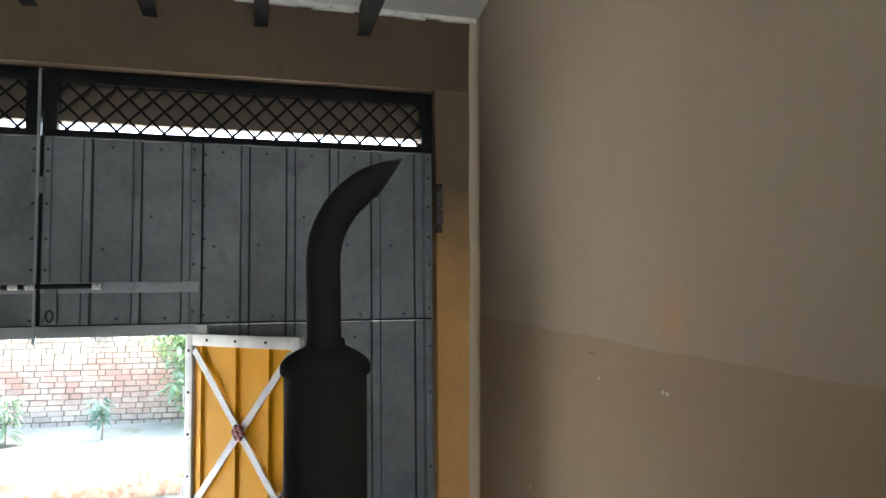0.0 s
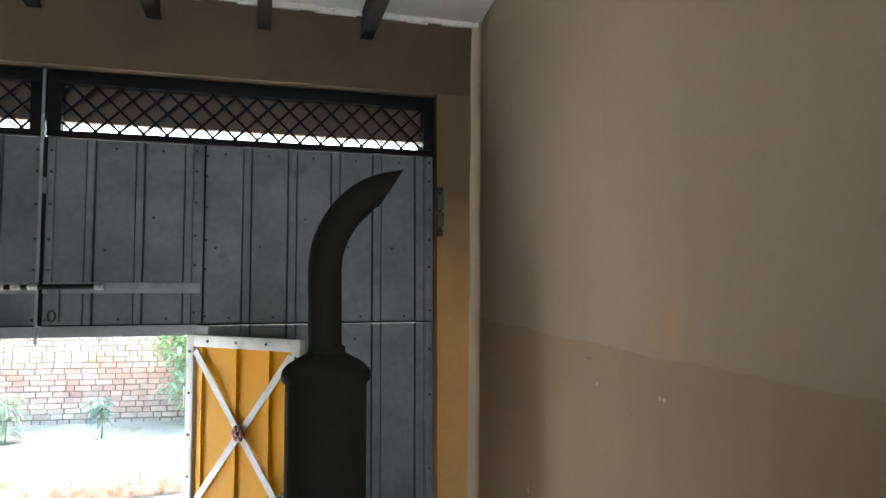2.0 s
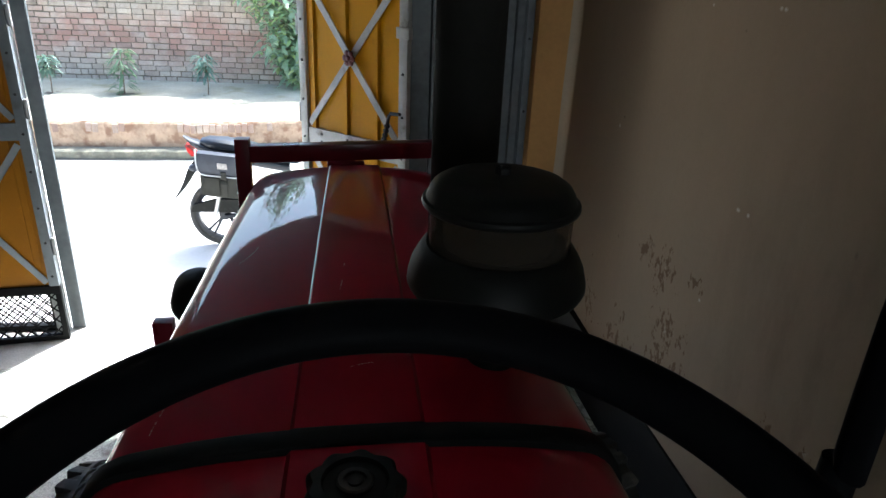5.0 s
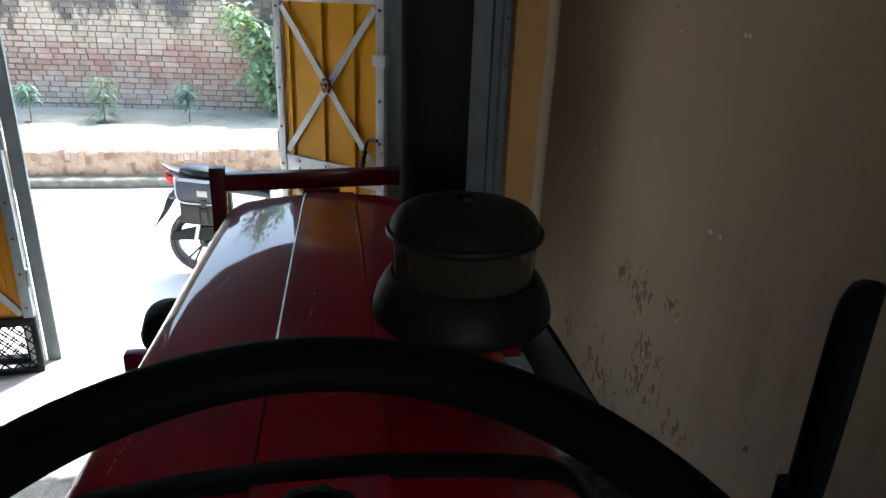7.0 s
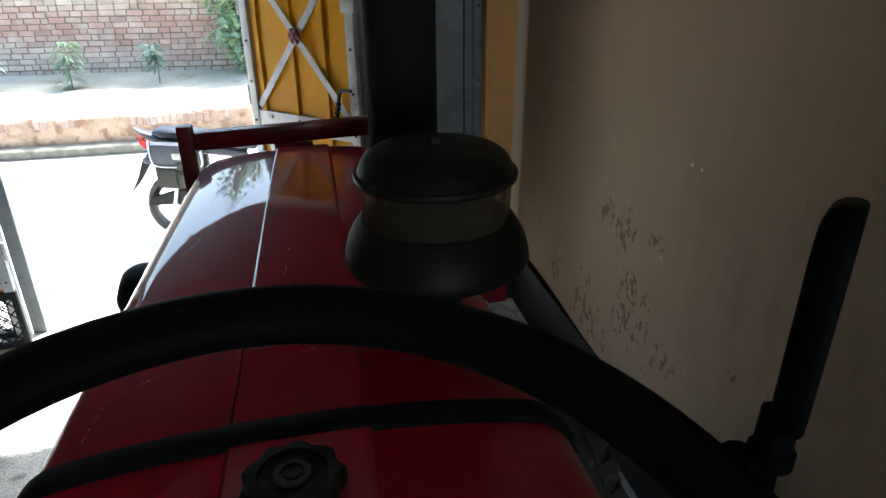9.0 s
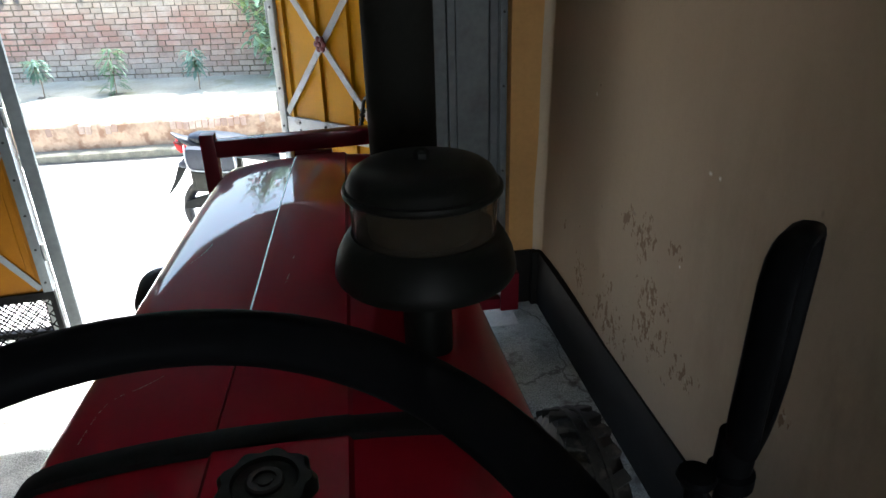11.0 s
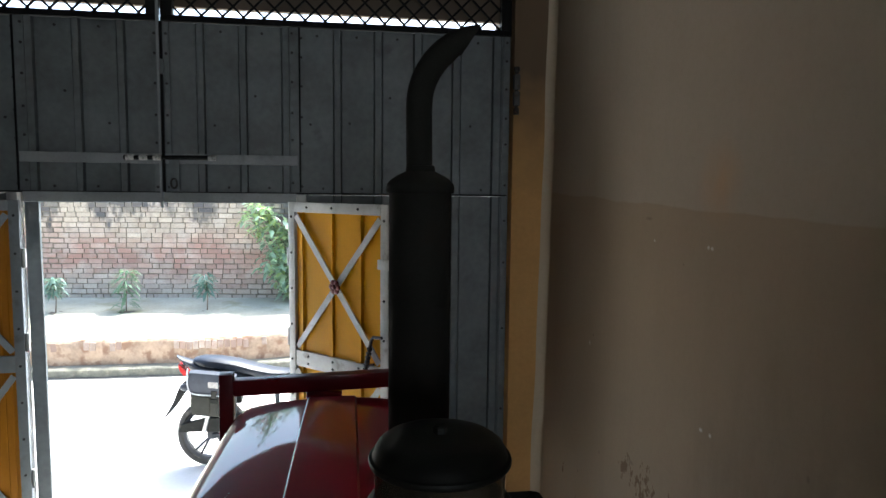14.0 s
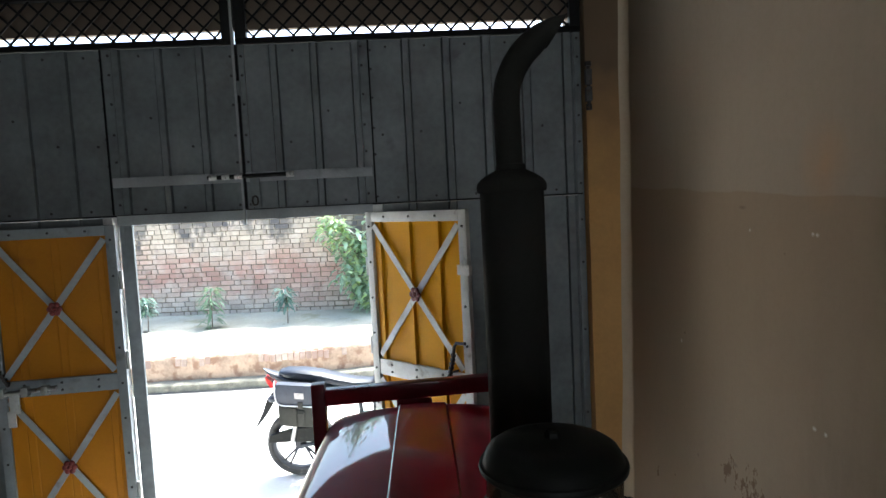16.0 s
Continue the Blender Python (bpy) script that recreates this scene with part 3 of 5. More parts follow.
# black painted skirting band on the east wall and the pier
bm = nb()
box(bm, XR - 0.012, YB, FLOOR, XR + 0.06, YF - 0.02, 0.303, 0.003)
solid("baseboard", bm, M_SKIRT, "black painted skirting band", "skirting", "structure")
bm = nb()
box(bm, GATE_R + 0.003, YF - 0.012, FLOOR, XR - 0.02, YF + 0.02, 0.303, 0.003)
box(bm, XR - 0.052, YF - 0.06, FLOOR, XR + 0.01, YF - 0.01, 0.305, 0.014)
solid("baseboard_pier", bm, M_SKIRT, "black painted skirting band", "skirting", "structure")

# lime mortar squeezed along the wall head
bm = nb()
for i in range(46):
    x = XL + (XR - XL) * i / 45
    r = random.Random(i)
    h, d = 0.022 + 0.02 * r.random(), 0.010 + 0.012 * r.random()
    box(bm, x - 0.06, YF - d, CEIL - h, x + 0.06, YF + 0.01, CEIL + 0.01, 0.006)
solid("trim_wall_head", bm, M_LIME, "ragged white lime mortar at the wall head", "trim", "structure")


def steel_beam(x):
    t = thing("roof_beam", pose(x, (YB + YF) / 2, CEIL - 0.153), "black steel roof beam under the slabs", "beam", "roof beams")
    bm = nb()
    box(bm, x - 0.034, YB, CEIL - 0.153, x + 0.034, YF + 0.02, CEIL - 0.141, 0.003)
    part("bottom_flange", bm, M_BEAM, t)
    bm = nb()
    box(bm, x - 0.025, YB, CEIL - 0.141, x + 0.025, YF + 0.02, CEIL)
    part("web", bm, M_BEAM, t)


for k in range(8):
    steel_beam(1.138 - 0.532 * k)

# ---- the gate ----
RIBS = [(0.512, 0.552), (0.741, 0.784), (0.967, 1.012), (1.192, 1.238), (1.432, 1.478), (0.227, 0.267), (-0.003, 0.034), (-0.229, -0.191)]
Z_OPEN, Z_SEAM, Z_PANEL, Z_TOP = 2.045, 2.10, 3.02, 3.357
SEAM = 0.312


def gate_half(s):
    """One half of the gate; s is 1 for the hinge side by the east wall, -1 for its mirror image."""
    def X(x):
        return x if s > 0 else 2 * MID - x

    def bx(bm, x0, y0, z0, x1, y1, z1, bev=0.003):
        a, b = sorted((X(x0), X(x1)))
        return box(bm, a, y0, z0, b, y1, z1, bev)

    t = thing("gate", pose(X(GATE_R), GY, 0), "tall grey sheet steel gate, closed, black lattice on top", "gate", "gate halves")
    ribs = [tuple(sorted((X(a), X(b)))) for a, b in RIBS]
    for nm, a, b, z0, z1 in (("top_sheet", MID + 0.012, SEAM - 0.004, Z_SEAM + 0.002, Z_PANEL), ("upper_sheet", SEAM + 0.004, GATE_R - 0.01, Z_SEAM + 0.004, Z_PANEL),
                             ("lower_sheet", SEAM + 0.004, GATE_R - 0.01, 0.30, Z_SEAM - 0.008)):
        lo, hi = sorted((X(a), X(b)))
        part(nm, ribbed(nb(), lo, hi, z0, z1, GY, ribs), M_GREY, t, smooth=False)
    # flat strips along the seams, standing a little proud
    for nm, a, b, z0, z1, y0 in (("seam_strip", SEAM - 0.045, SEAM + 0.006, Z_SEAM, Z_PANEL, GY - 0.016), ("seam_strip", MID + 0.006, MID + 0.045, Z_SEAM, Z_PANEL, GY - 0.016),
                                 ("hinge_stile", GATE_R - 0.045, GATE_R - 0.004, 0.0, Z_PANEL, GY - 0.018), ("latch_rail", MID + 0.012, SEAM - 0.002, 2.258, 2.312, GY - 0.028),
                                 ("head_rail", MID + 0.003, SEAM - 0.01, Z_OPEN, Z_SEAM, GY - 0.03), ("cross_rail", SEAM, GATE_R - 0.01, Z_SEAM - 0.006, Z_SEAM + 0.006, GY - 0.02),
                                 ("jamb_stop", SEAM - (0.030 if s > 0 else 0.080), SEAM - 0.008, -0.018, Z_OPEN + 0.002, GY - 0.008), ("jamb_post", SEAM - 0.008, SEAM + 0.045, -0.018, Z_OPEN + 0.05, GY - 0.085)):
        bm = nb()
        bx(bm, a, y0, z0, b, GY + (-0.018 if nm == "jamb_post" else 0.012), z1)
        part(nm, bm, M_SILVER if nm == "jamb_post" else M_RAIL if nm in ("latch_rail", "head_rail") else M_GREY, t)
    # black strips stand in for the shadow in the sheet joints
    for x0, x1, z0, z1 in ((SEAM + 0.006, SEAM + 0.015, Z_SEAM + 0.006, Z_PANEL), (MID + 0.012, GATE_R - 0.012, Z_SEAM - 0.004, Z_SEAM + 0.004)):
        bm = nb()
        bx(bm, x0, GY - 0.0225, z0, x1, GY + 0.004, z1, 0.001)
        part("joint_packing", bm, M_BLACKP, t, "black strip painting the shadow gap between sheets")
    # black lattice strips above the sheets and at the foot
    def lattice(x0, x1, z0, z1, rim, step, width):
        lo, hi, le, ri = rim
        for a in ((x0, z0, x1, z0 + lo), (x0, z1 - hi, x1, z1), (x0, z0 + lo, x0 + le, z1 - hi), (x1 - ri, z0 + lo, x1, z1 - hi)):
            bm = nb()
            bx(bm, a[0], GY - 0.03, a[1], a[2], GY + 0.02, a[3])
            part("lattice_frame", bm, M_BLACKP, t, "black painted frame")
        lx0, lx1, lz0, lz1 = x0 + le, x1 - ri, z0 + lo, z1 - hi
        h = lz1 - lz0
        for slope in (1, -1):
            for i in range(-4, int((lx1 - lx0) / step) + 3):
                ax = lx0 + i * step + 0.03
                p, q = [ax, lz0], [ax + h, lz1]
                if q[0] <= lx0 + 0.01 or p[0] >= lx1 - 0.01:
                    continue
                if p[0] < lx0:
                    p = [lx0, lz0 + lx0 - p[0]]
                if q[0] > lx1:
                    q = [lx1, lz1 - (q[0] - lx1)]
                if slope < 0:
                    p[1], q[1] = lz0 + lz1 - p[1], lz0 + lz1 - q[1]
                bm = flat_bar(nb(), (X(p[0]), p[1]), (X(q[0]), q[1]), width, GY - 0.012 + 0.004 * slope, GY - 0.007 + 0.004 * slope)
                part("lattice_bar", bm, M_BLACKP, t, smooth=False)

    lattice(MID + 0.006, GATE_R - 0.002, Z_PANEL + 0.002, Z_TOP - 0.004, (0.032, 0.062, 0.062, 0.06), 0.1105, 0.012)
    lattice(SEAM + 0.05, GATE_R - 0.05, -0.015, 0.30, (0.03, 0.05, 0.03, 0.03), 0.075, 0.008)
    # bolts along the strips
    bolt = link_mesh("bolt", rod(nb(), (0, 0, 0), (0, -0.006, 0), 0.0075, 8), M_DARK, False)
    spots = []
    for z in (2.16, 2.40, 2.55, 2.72, 2.88, 2.985):
        spots += [(SEAM - 0.03, z, 0.016), (SEAM + 0.02, z - 0.02, 0.0), (MID + 0.03, z - 0.03, 0.016), (GATE_R - 0.025, z, 0.018)]
    for x in (-0.1, 0.12, 0.42, 0.64, 0.87, 1.1, 1.34):
        spots += [(x, 2.98, 0.0), (x + 0.03, 2.13, 0.0), (x - 0.04, 2.55 + 0.1 * math.sin(x * 9), 0.0)]
    for z in (0.3, 0.8, 1.3, 1.7, 1.95):
        spots += [(GATE_R - 0.025, z, 0.018), (1.1, z + 0.06, 0.0)]
    for x, z, d in spots:
        ob = new("bolt", bolt)
        ob.parent = t
        ob.matrix_local = ROOT[t].inverted() @ Matrix.Translation((X(x), GY - d, z))
        ROOT[ob] = ROOT[t]
    # hinge on the pier side: two knuckles and a rusty pin
    hx0, hx1, hy = GATE_R - 0.004, GATE_R + 0.030, YF - 0.03
    bm = nb()
    bx(bm, hx0, hy, 2.705, hx1, YF + 0.012, 2.792, 0.006)
    hinge = part("hinge", bm, M_HINGE, t, "grey strap hinge with a rusty pin")
    bm = nb()
    bx(bm, hx0, hy, 2.615, hx1, YF + 0.012, 2.695, 0.006)
    part("lower_knuckle", bm, M_HINGE, hinge)
    bm = nb()
    xm = X((hx0 + hx1) / 2 - 0.002)
    rod(bm, (xm, hy + 0.012, 2.575), (xm, hy + 0.012, 2.825), 0.011, 12)
    rod(bm, (xm, hy + 0.012, 2.565), (xm, hy + 0.012, 2.60), 0.017, 8)
    rod(bm, (xm, hy + 0.012, 2.808), (xm, hy + 0.012, 2.832), 0.019, 8)
    part("hinge_pin", bm, M_RUST, hinge)
    return t


gate_right = gate_half(1)
gate_left = gate_half(-1)

# sliding bolt, hasp and cover strip where the halves meet
t = thing("sliding_bolt", pose(MID, GY - 0.03, 2.29), "dark steel sliding bolt with bright guides and a hasp", "bolt")
bm = nb()
sweep(bm, [(-0.61, GY - 0.045, 2.287), (-0.13, GY - 0.045, 2.293)], 0.0115, 10)
part("rod", bm, M_BLACKP, t)
for x in (-0.578, -0.508, -0.437, -0.150):
    bm = nb()
    rod(bm, (x - 0.021, GY - 0.045, 2.29), (x + 0.021, GY - 0.045, 2.29), 0.0165, 14)
    box(bm, x - 0.018, GY - 0.04, 2.275, x + 0.018, GY - 0.026, 2.305)
    part("guide", bm, M_GUIDE, t, "worn steel guide")
bm = nb()
box(bm, -0.378, GY - 0.046, 2.115, -0.325, GY - 0.036, 2.29, 0.003)
hasp = part("hasp", bm, M_GREY, t)
bm = nb()
sweep(bm, [(-0.352 + 0.016 * math.cos(a), GY - 0.055, 2.15 + 0.026 * math.sin(a)) for a in [2 * math.pi * k / 12 for k in range(13)]], 0.005, 8)
part("staple", bm, M_RUST, hasp, "dark steel staple")
bm = nb()
box(bm, -0.44, GY - 0.03, 2.74, -0.395, GY - 0.018, 2.82, 0.003)
part("keeper", bm, M_GREY, t)
bm = nb()
box(bm, MID - 0.016, GY - 0.034, Z_OPEN - 0.03, MID - 0.003, GY - 0.0165, Z_TOP - 0.005)
part("cover_strip", bm, M_RAIL, t, "narrow grey cover strip")
# black strip for the shadow beside the cover strip
bm = nb()
box(bm, MID - 0.003, GY - 0.026, Z_SEAM + 0.002, MID + 0.012, GY - 0.0165, Z_PANEL)
part("joint_packing", bm, M_BLACKP, t)


# ---- wicket leaves ----
def wicket_leaf(m, mirror, label, paint, width, metal, press, edging):
    """An inward-opening leaf in its own frame: x from the hinge outward, -y the seen face."""
    t = thing("wicket_leaf", m, label, "gate leaf", "wicket leaves")
    W, Z0, Z1 = width, -0.035, 2.055
    g = mirror

    def bar(nm, x0, z0, x1, z1, y0=-0.024, y1=0.004, mt=edging, lab=""):
        bm = nb()
        a, b = sorted((x0 * g, x1 * g))
        box(bm, a, y0, z0, b, y1, z1, 0.003)
        return part(nm, bm, mt, t, lab, local=True)

    zg, zm = 0.315, 1.185
    bar("stile", 0.0, zg, 0.05, Z1)
    bar("stile", W - 0.05, zg, W, Z1)
    bar("top_rail", 0.05, Z1 - 0.055, W - 0.05, Z1)
    bar("mid_rail", 0.05, zm - 0.045, W - 0.05, zm + 0.045, -0.02)
    ribs = [tuple(sorted((g * a, g * b))) for a, b in ((0.075, 0.108), (0.298, 0.338), (0.505, 0.545))]
    for nm, z0, z1 in (("upper_sheet", zm + 0.04, Z1 - 0.05), ("lower_sheet", zg - 0.01, zm - 0.04)):
        lo, hi = sorted((0.045 * g, (W - 0.045) * g))
        part(nm, ribbed(nb(), lo, hi, z0, z1, -0.004, ribs, press, groove=press), paint, t, "golden yellow ribbed steel sheet" if paint is M_YELLOW else "orange ribbed steel sheet", smooth=False, local=True)
    for z0, z1 in ((zm + 0.045, Z1 - 0.055), (zg, zm - 0.045)):
        for p, q in (((0.06, z0 + 0.02), (W - 0.06, z1 - 0.02)), ((0.06, z1 - 0.02), (W - 0.06, z0 + 0.02))):
            bm = flat_bar(nb(), (p[0] * g, p[1]), (q[0] * g, q[1]), 0.034, -0.018 if p[1] < q[1] else -0.0235, -0.0125 if p[1] < q[1] else -0.018)
            part("cross_brace", bm, metal, t, smooth=False, local=True)
        cx, cz = W / 2 * g, (z0 + z1) / 2
        bm = nb()
        for k in range(6):
            a = 2 * math.pi * k / 6
            bmesh.ops.create_uvsphere(bm, u_segments=10, v_segments=6, radius=0.017,
                                      matrix=Matrix.Translation((cx + 0.024 * math.cos(a), -0.03, cz + 0.024 * math.sin(a))) @ Matrix.Diagonal((1, 0.5, 1, 1)))
        bmesh.ops.create_uvsphere(bm, u_segments=10, v_segments=6, radius=0.014, matrix=Matrix.Translation((cx, -0.034, cz)) @ Matrix.Diagonal((1, 0.7, 1, 1)))
        part("flower_boss", bm, M_MAROON, t, "maroon cast flower boss", local=True)
    # black lattice at the foot
    fr = M_BLACKP
    bar("foot_frame", 0.0, zg - 0.05, W, zg, -0.02, 0.01, fr, "black painted frame")
    bar("foot_frame", 0.0, Z0, W, Z0 + 0.035, -0.02, 0.01, fr, "black painted frame")
    bar("foot_frame", 0.0, Z0 + 0.035, 0.03, zg - 0.05, -0.02, 0.01, fr, "black painted frame")
    bar("foot_frame", W - 0.03, Z0 + 0.035, W, zg - 0.05, -0.02, 0.01, fr, "black painted frame")
    h = zg - 0.05 - Z0 - 0.035
    for slope in (1, -1):
        for i in range(-3, 10):
            a = 0.03 + i * 0.07
            p, q = [a, Z0 + 0.035], [a + h, zg - 0.05]
            if q[0] < 0.04 or p[0] > W - 0.05:
                continue
            if p[0] < 0.03:
                p[1] += 0.03 - p[0]; p[0] = 0.03
            if q[0] > W - 0.03:
                q[1] -= q[0] - W + 0.03; q[0] = W - 0.03
            if slope < 0:
                p, q = (W - p[0], p[1]), (W - q[0], q[1])
            part("lattice_bar", flat_bar(nb(), (p[0] * g, p[1]), (q[0] * g, q[1]), 0.008, -0.008 + 0.004 * slope, -0.004 + 0.004 * slope), fr, t, smooth=False, local=True)
    rivet = link_mesh("rivet", rod(nb(), (0, 0, 0), (0, -0.004, 0), 0.007, 8), M_DARK, False)
    for x in (0.025, W - 0.025):
        for k in range(9):
            z = zg + 0.06 + k * 0.2
            ob = new("rivet", rivet)
            ob.parent, ob.location = t, (x * g, -0.024, z)
            ROOT[ob] = ROOT[t]
    for x in (0.15, 0.34, 0.53):
        for z in (Z1 - 0.027, zm + 0.02, zm - 0.02):
            ob = new("rivet", rivet)
            ob.parent, ob.location = t, (x * g, -0.024 if z > 2 else -0.02, z)
            ROOT[ob] = ROOT[t]
    for z in (1.75, 1.30, 0.55):
        bm = nb()
        rod(bm, (-0.012 * g, -0.012, z - 0.05), (-0.012 * g, -0.012, z + 0.05), 0.011, 10)
        part("hinge", bm, M_SILVER, t, local=True)
    return t


leaf_r = wicket_leaf(pose(0.277, 3.905, 0, 0, 0, -45), 1, "yellow and silver wicket leaf with cross braces, standing open", M_YELLOW, 0.732, M_SILVER, 0.012, M_SILVER)
leaf_l = wicket_leaf(pose(-1.112, 3.897, 0, 0, 0, 6), -1, "orange-yellow and silver wicket leaf, swung back flat against the gate", M_ORANGE, 0.675, M_SHADED_SILVER, 0.0015, M_SHADED_EDGING)

# bolts and locks on the leaves
bm = nb()
sweep(bm, [(0.715, -0.05, 1.395), (0.655, -0.047, 1.390), (0.640, -0.046, 1.373), (0.630, -0.045, 1.33), (0.594, -0.045, 1.185)], 0.0085, 12)
for k in range(6):
    z = 1.215 + 0.022 * k
    x = 0.6015 + (z - 1.215) * 0.25
    rod(bm, (x - 0.0015, -0.045, z - 0.005), (x + 0.0015, -0.045, z + 0.005), 0.014, 12)
rod(bm, (0.590, -0.045, 1.172), (0.594, -0.045, 1.190), 0.0145, 12)
sweep(bm, [(0.606, -0.045, 1.235), (0.655, -0.04, 1.25)], 0.006, 8)
part("tower_bolt", bm, M_RUST, leaf_r, "dark steel tower bolt", local=True)
bm = nb()
box(bm, 0.685, -0.05, 1.735, 0.762, -0.024, 1.785, 0.004)
part("lock_box", bm, M_SILVER, leaf_r, local=True)
bm = nb()
rod(bm, (-0.70, -0.045, 1.165), (-0.36, -0.045, 1.185), 0.012, 12)
for x in (-0.64, -0.52, -0.42):
    box(bm, x - 0.018, -0.06, 1.15, x + 0.018, -0.02, 1.20, 0.004)
bolt_l = part("slide_bolt", bm, M_STEEL, leaf_l, "worn steel slide bolt", local=True)
bm = nb()
box(bm, -0.60, -0.052, 1.06, -0.55, -0.04, 1.17, 0.004)
box(bm, -0.615, -0.052, 0.985, -0.575, -0.04, 1.075, 0.004)
part("hasp", bm, M_SILVER, bolt_l, local=True)
bm = nb()
sweep(bm, [(-0.70, -0.05, 1.38), (-0.655, -0.045, 1.385), (-0.65, -0.04, 1.30), (-0.60, -0.04, 1.21)], 0.008, 10)
for k in range(4):
    rod(bm, (-0.642 + 0.012 * k, -0.04, 1.30 - 0.022 * k), (-0.640 + 0.012 * k, -0.04, 1.288 - 0.022 * k), 0.013, 10)
part("tower_bolt", bm, M_RUST, leaf_l, "dark steel tower bolt", local=True)

# ---- the tractor ----
CX = 0.503
tractor = thing("tractor", pose(CX, 1.4, FLOOR), "red farm tractor with upright black exhaust and front guard, parked", "tractor")


def hood_top(y):
    return 1.472 - (y - 0.8) * 0.018 - 0.018 * (max(0, y - 1.55) / 0.85) ** 2


def hood_half(y):
    return 0.345 - max(0, y - 1.0) * 0.018


def crease(y, side):
    return 0.110 - 0.0182 * y if side < 0 else 0.070 + 0.012 * y


def hood_section(y, drop=0.0, grow=0.0, inset=0.0, step=0.007):
    """Profile across: flat band between two creases, gently falling panels, round shoulders."""
    h, z = hood_half(y) + grow - inset, hood_top(y) + grow - drop
    out = []
    for side in (-1, 1):
        c = crease(y, side)
        pts = [(c * 0.5, z + 0.001), (c - 0.006, z), (c, z - step)]
        a0, r = 0.20, 0.078
        e = h - r * (1 - math.sin(a0))
        for k in range(1, 6):
            f = k / 5
            pts.append((c + (e - c) * f, z - step - (e - c) * (0.03 * f + 0.085 * f * f)))
        zs = pts[-1][1]
        for k in range(1, 10):
            a = a0 + (math.pi / 2 - a0) * k / 9
            pts.append((e + r * (math.sin(a) - math.sin(a0)), zs - 1.08 * r * (math.cos(a0) - math.cos(a))))
        out.append([(side * u, q) for u, q in pts])
    return out[0][::-1] + [(0, z + 0.001)] + out[1]


def loft_hood(bm, sections, skirt):
    rings = []
    for y, full in sections:
        full = [(full[0][0], skirt)] + full + [(full[-1][0], skirt)]
        rings.append([bm.verts.new((CX + u, y, z)) for u, z in full])
    for a, b in zip(rings, rings[1:]):
        for i in range(len(a) - 1):
            bm.faces.new((a[i], a[i + 1], b[i + 1], b[i]))
    bm.faces.new(rings[0])
    bm.faces.new(rings[-1])
    return bm


ys = [0.958 + 0.09 * k for k in range(16)]
secs = [(y, hood_section(y)) for y in ys]
for y, d, i in ((2.38, 0.004, 0.004), (2.42, 0.014, 0.014), (2.455, 0.035, 0.03), (2.475, 0.07, 0.05), (2.48, 0.12, 0.06)):
    secs.append((y, hood_section(y, d, 0, i)))
hood = part("hood", loft_hood(nb(), secs, 1.02), M_RED, tractor, "glossy red bonnet with two long creases")
part("tank_cover", loft_hood(nb(), [(y, hood_section(y)) for y in (0.52, 0.6, 0.7, 0.8, 0.88, 0.918)], 1.08), M_RED, tractor, "glossy red tank cover")
part("rubber_strip", loft_hood(nb(), [(0.917, hood_section(0.917, 0, -0.004, 0, 0.002)), (0.919, hood_section(0.919, 0, 0.003, 0, 0.002)), (0.923, hood_section(0.923, 0, 0.005, 0, 0.002)), (0.953, hood_section(0.953, 0, 0.005, 0, 0.002)),
                                   (0.957, hood_section(0.957, 0, 0.003, 0, 0.002)), (0.959, hood_section(0.959, 0, -0.004, 0, 0.002))], 1.10), M_STRIP, tractor, "black rubber sealing strip")


def trim_strip(y0, y1, outer, n=30):
    """A thin moulding along the crease on the near side."""
    bm, prev = nb(), None
    for k in range(n + 1):
        y = y0 + (y1 - y0) * k / n
        z = hood_top(y) - 0.0025 - (0.006 if k == n else 0)
        c = [bm.verts.new((CX - (crease(y, -1) + u), y, z + dz)) for u, dz in ((outer, 0.001), (-0.0005, -0.002), (-0.0005, -0.008), (outer, -0.004))]
        if prev:
            for i in range(4):
                bm.faces.new((prev[i], prev[(i + 1) % 4], c[(i + 1) % 4], c[i]))
        prev = c
    return bm


part("trim_line", trim_strip(1.20, 2.40, -0.0065), M_CHROME, hood, "thin bright trim along the crease")
# same trim, given bonnet red where it reflects nothing bright
part("trim_line", trim_strip(0.972, 1.195, -0.0025), M_RED, hood, "near end of the trim, coloured dim where it reflects little")


def hood_height(x, y):
    sec = sorted(hood_section(y))
    return float(np.interp(x - CX, [u for u, _ in sec], [q for _, q in sec]))


def scratch(points, seed):
    """A broken pale scratch across the paint: short slivers along a line."""
    r = random.Random(seed)
    line = smooth_path([(x, y, 0) for x, y in points], 5)
    bm = nb()
    for p, q in zip(line, line[1:]):
        if r.random() < 0.3:
            continue
        q = p.lerp(q, r.uniform(0.5, 0.95))
        d = (q - p).normalized()
        w = Vector((-d.y, d.x, 0)) * r.uniform(0.0006, 0.0014)
        quad = [p + w, q + w * 0.4, q - w * 0.4, p - w]
        bm.faces.new([bm.verts.new((v.x, v.y, hood_height(v.x, v.y) + 0.0006)) for v in quad])
    part("scratch", bm, M_SCRATCH, hood, "pale scratch in the paint", smooth=False)


scratch([(0.229, 0.990), (0.232, 1.030), (0.238, 1.070), (0.250, 1.090), (0.288, 1.106), (0.312, 1.124)], 1)
scratch([(0.490, 1.100), (0.515, 1.109), (0.540, 1.106)], 2)
scratch([(0.262, 1.55), (0.285, 1.60), (0.300, 1.66)], 3)
scratch([(0.470, 1.34), (0.478, 1.42), (0.482, 1.50)], 4)



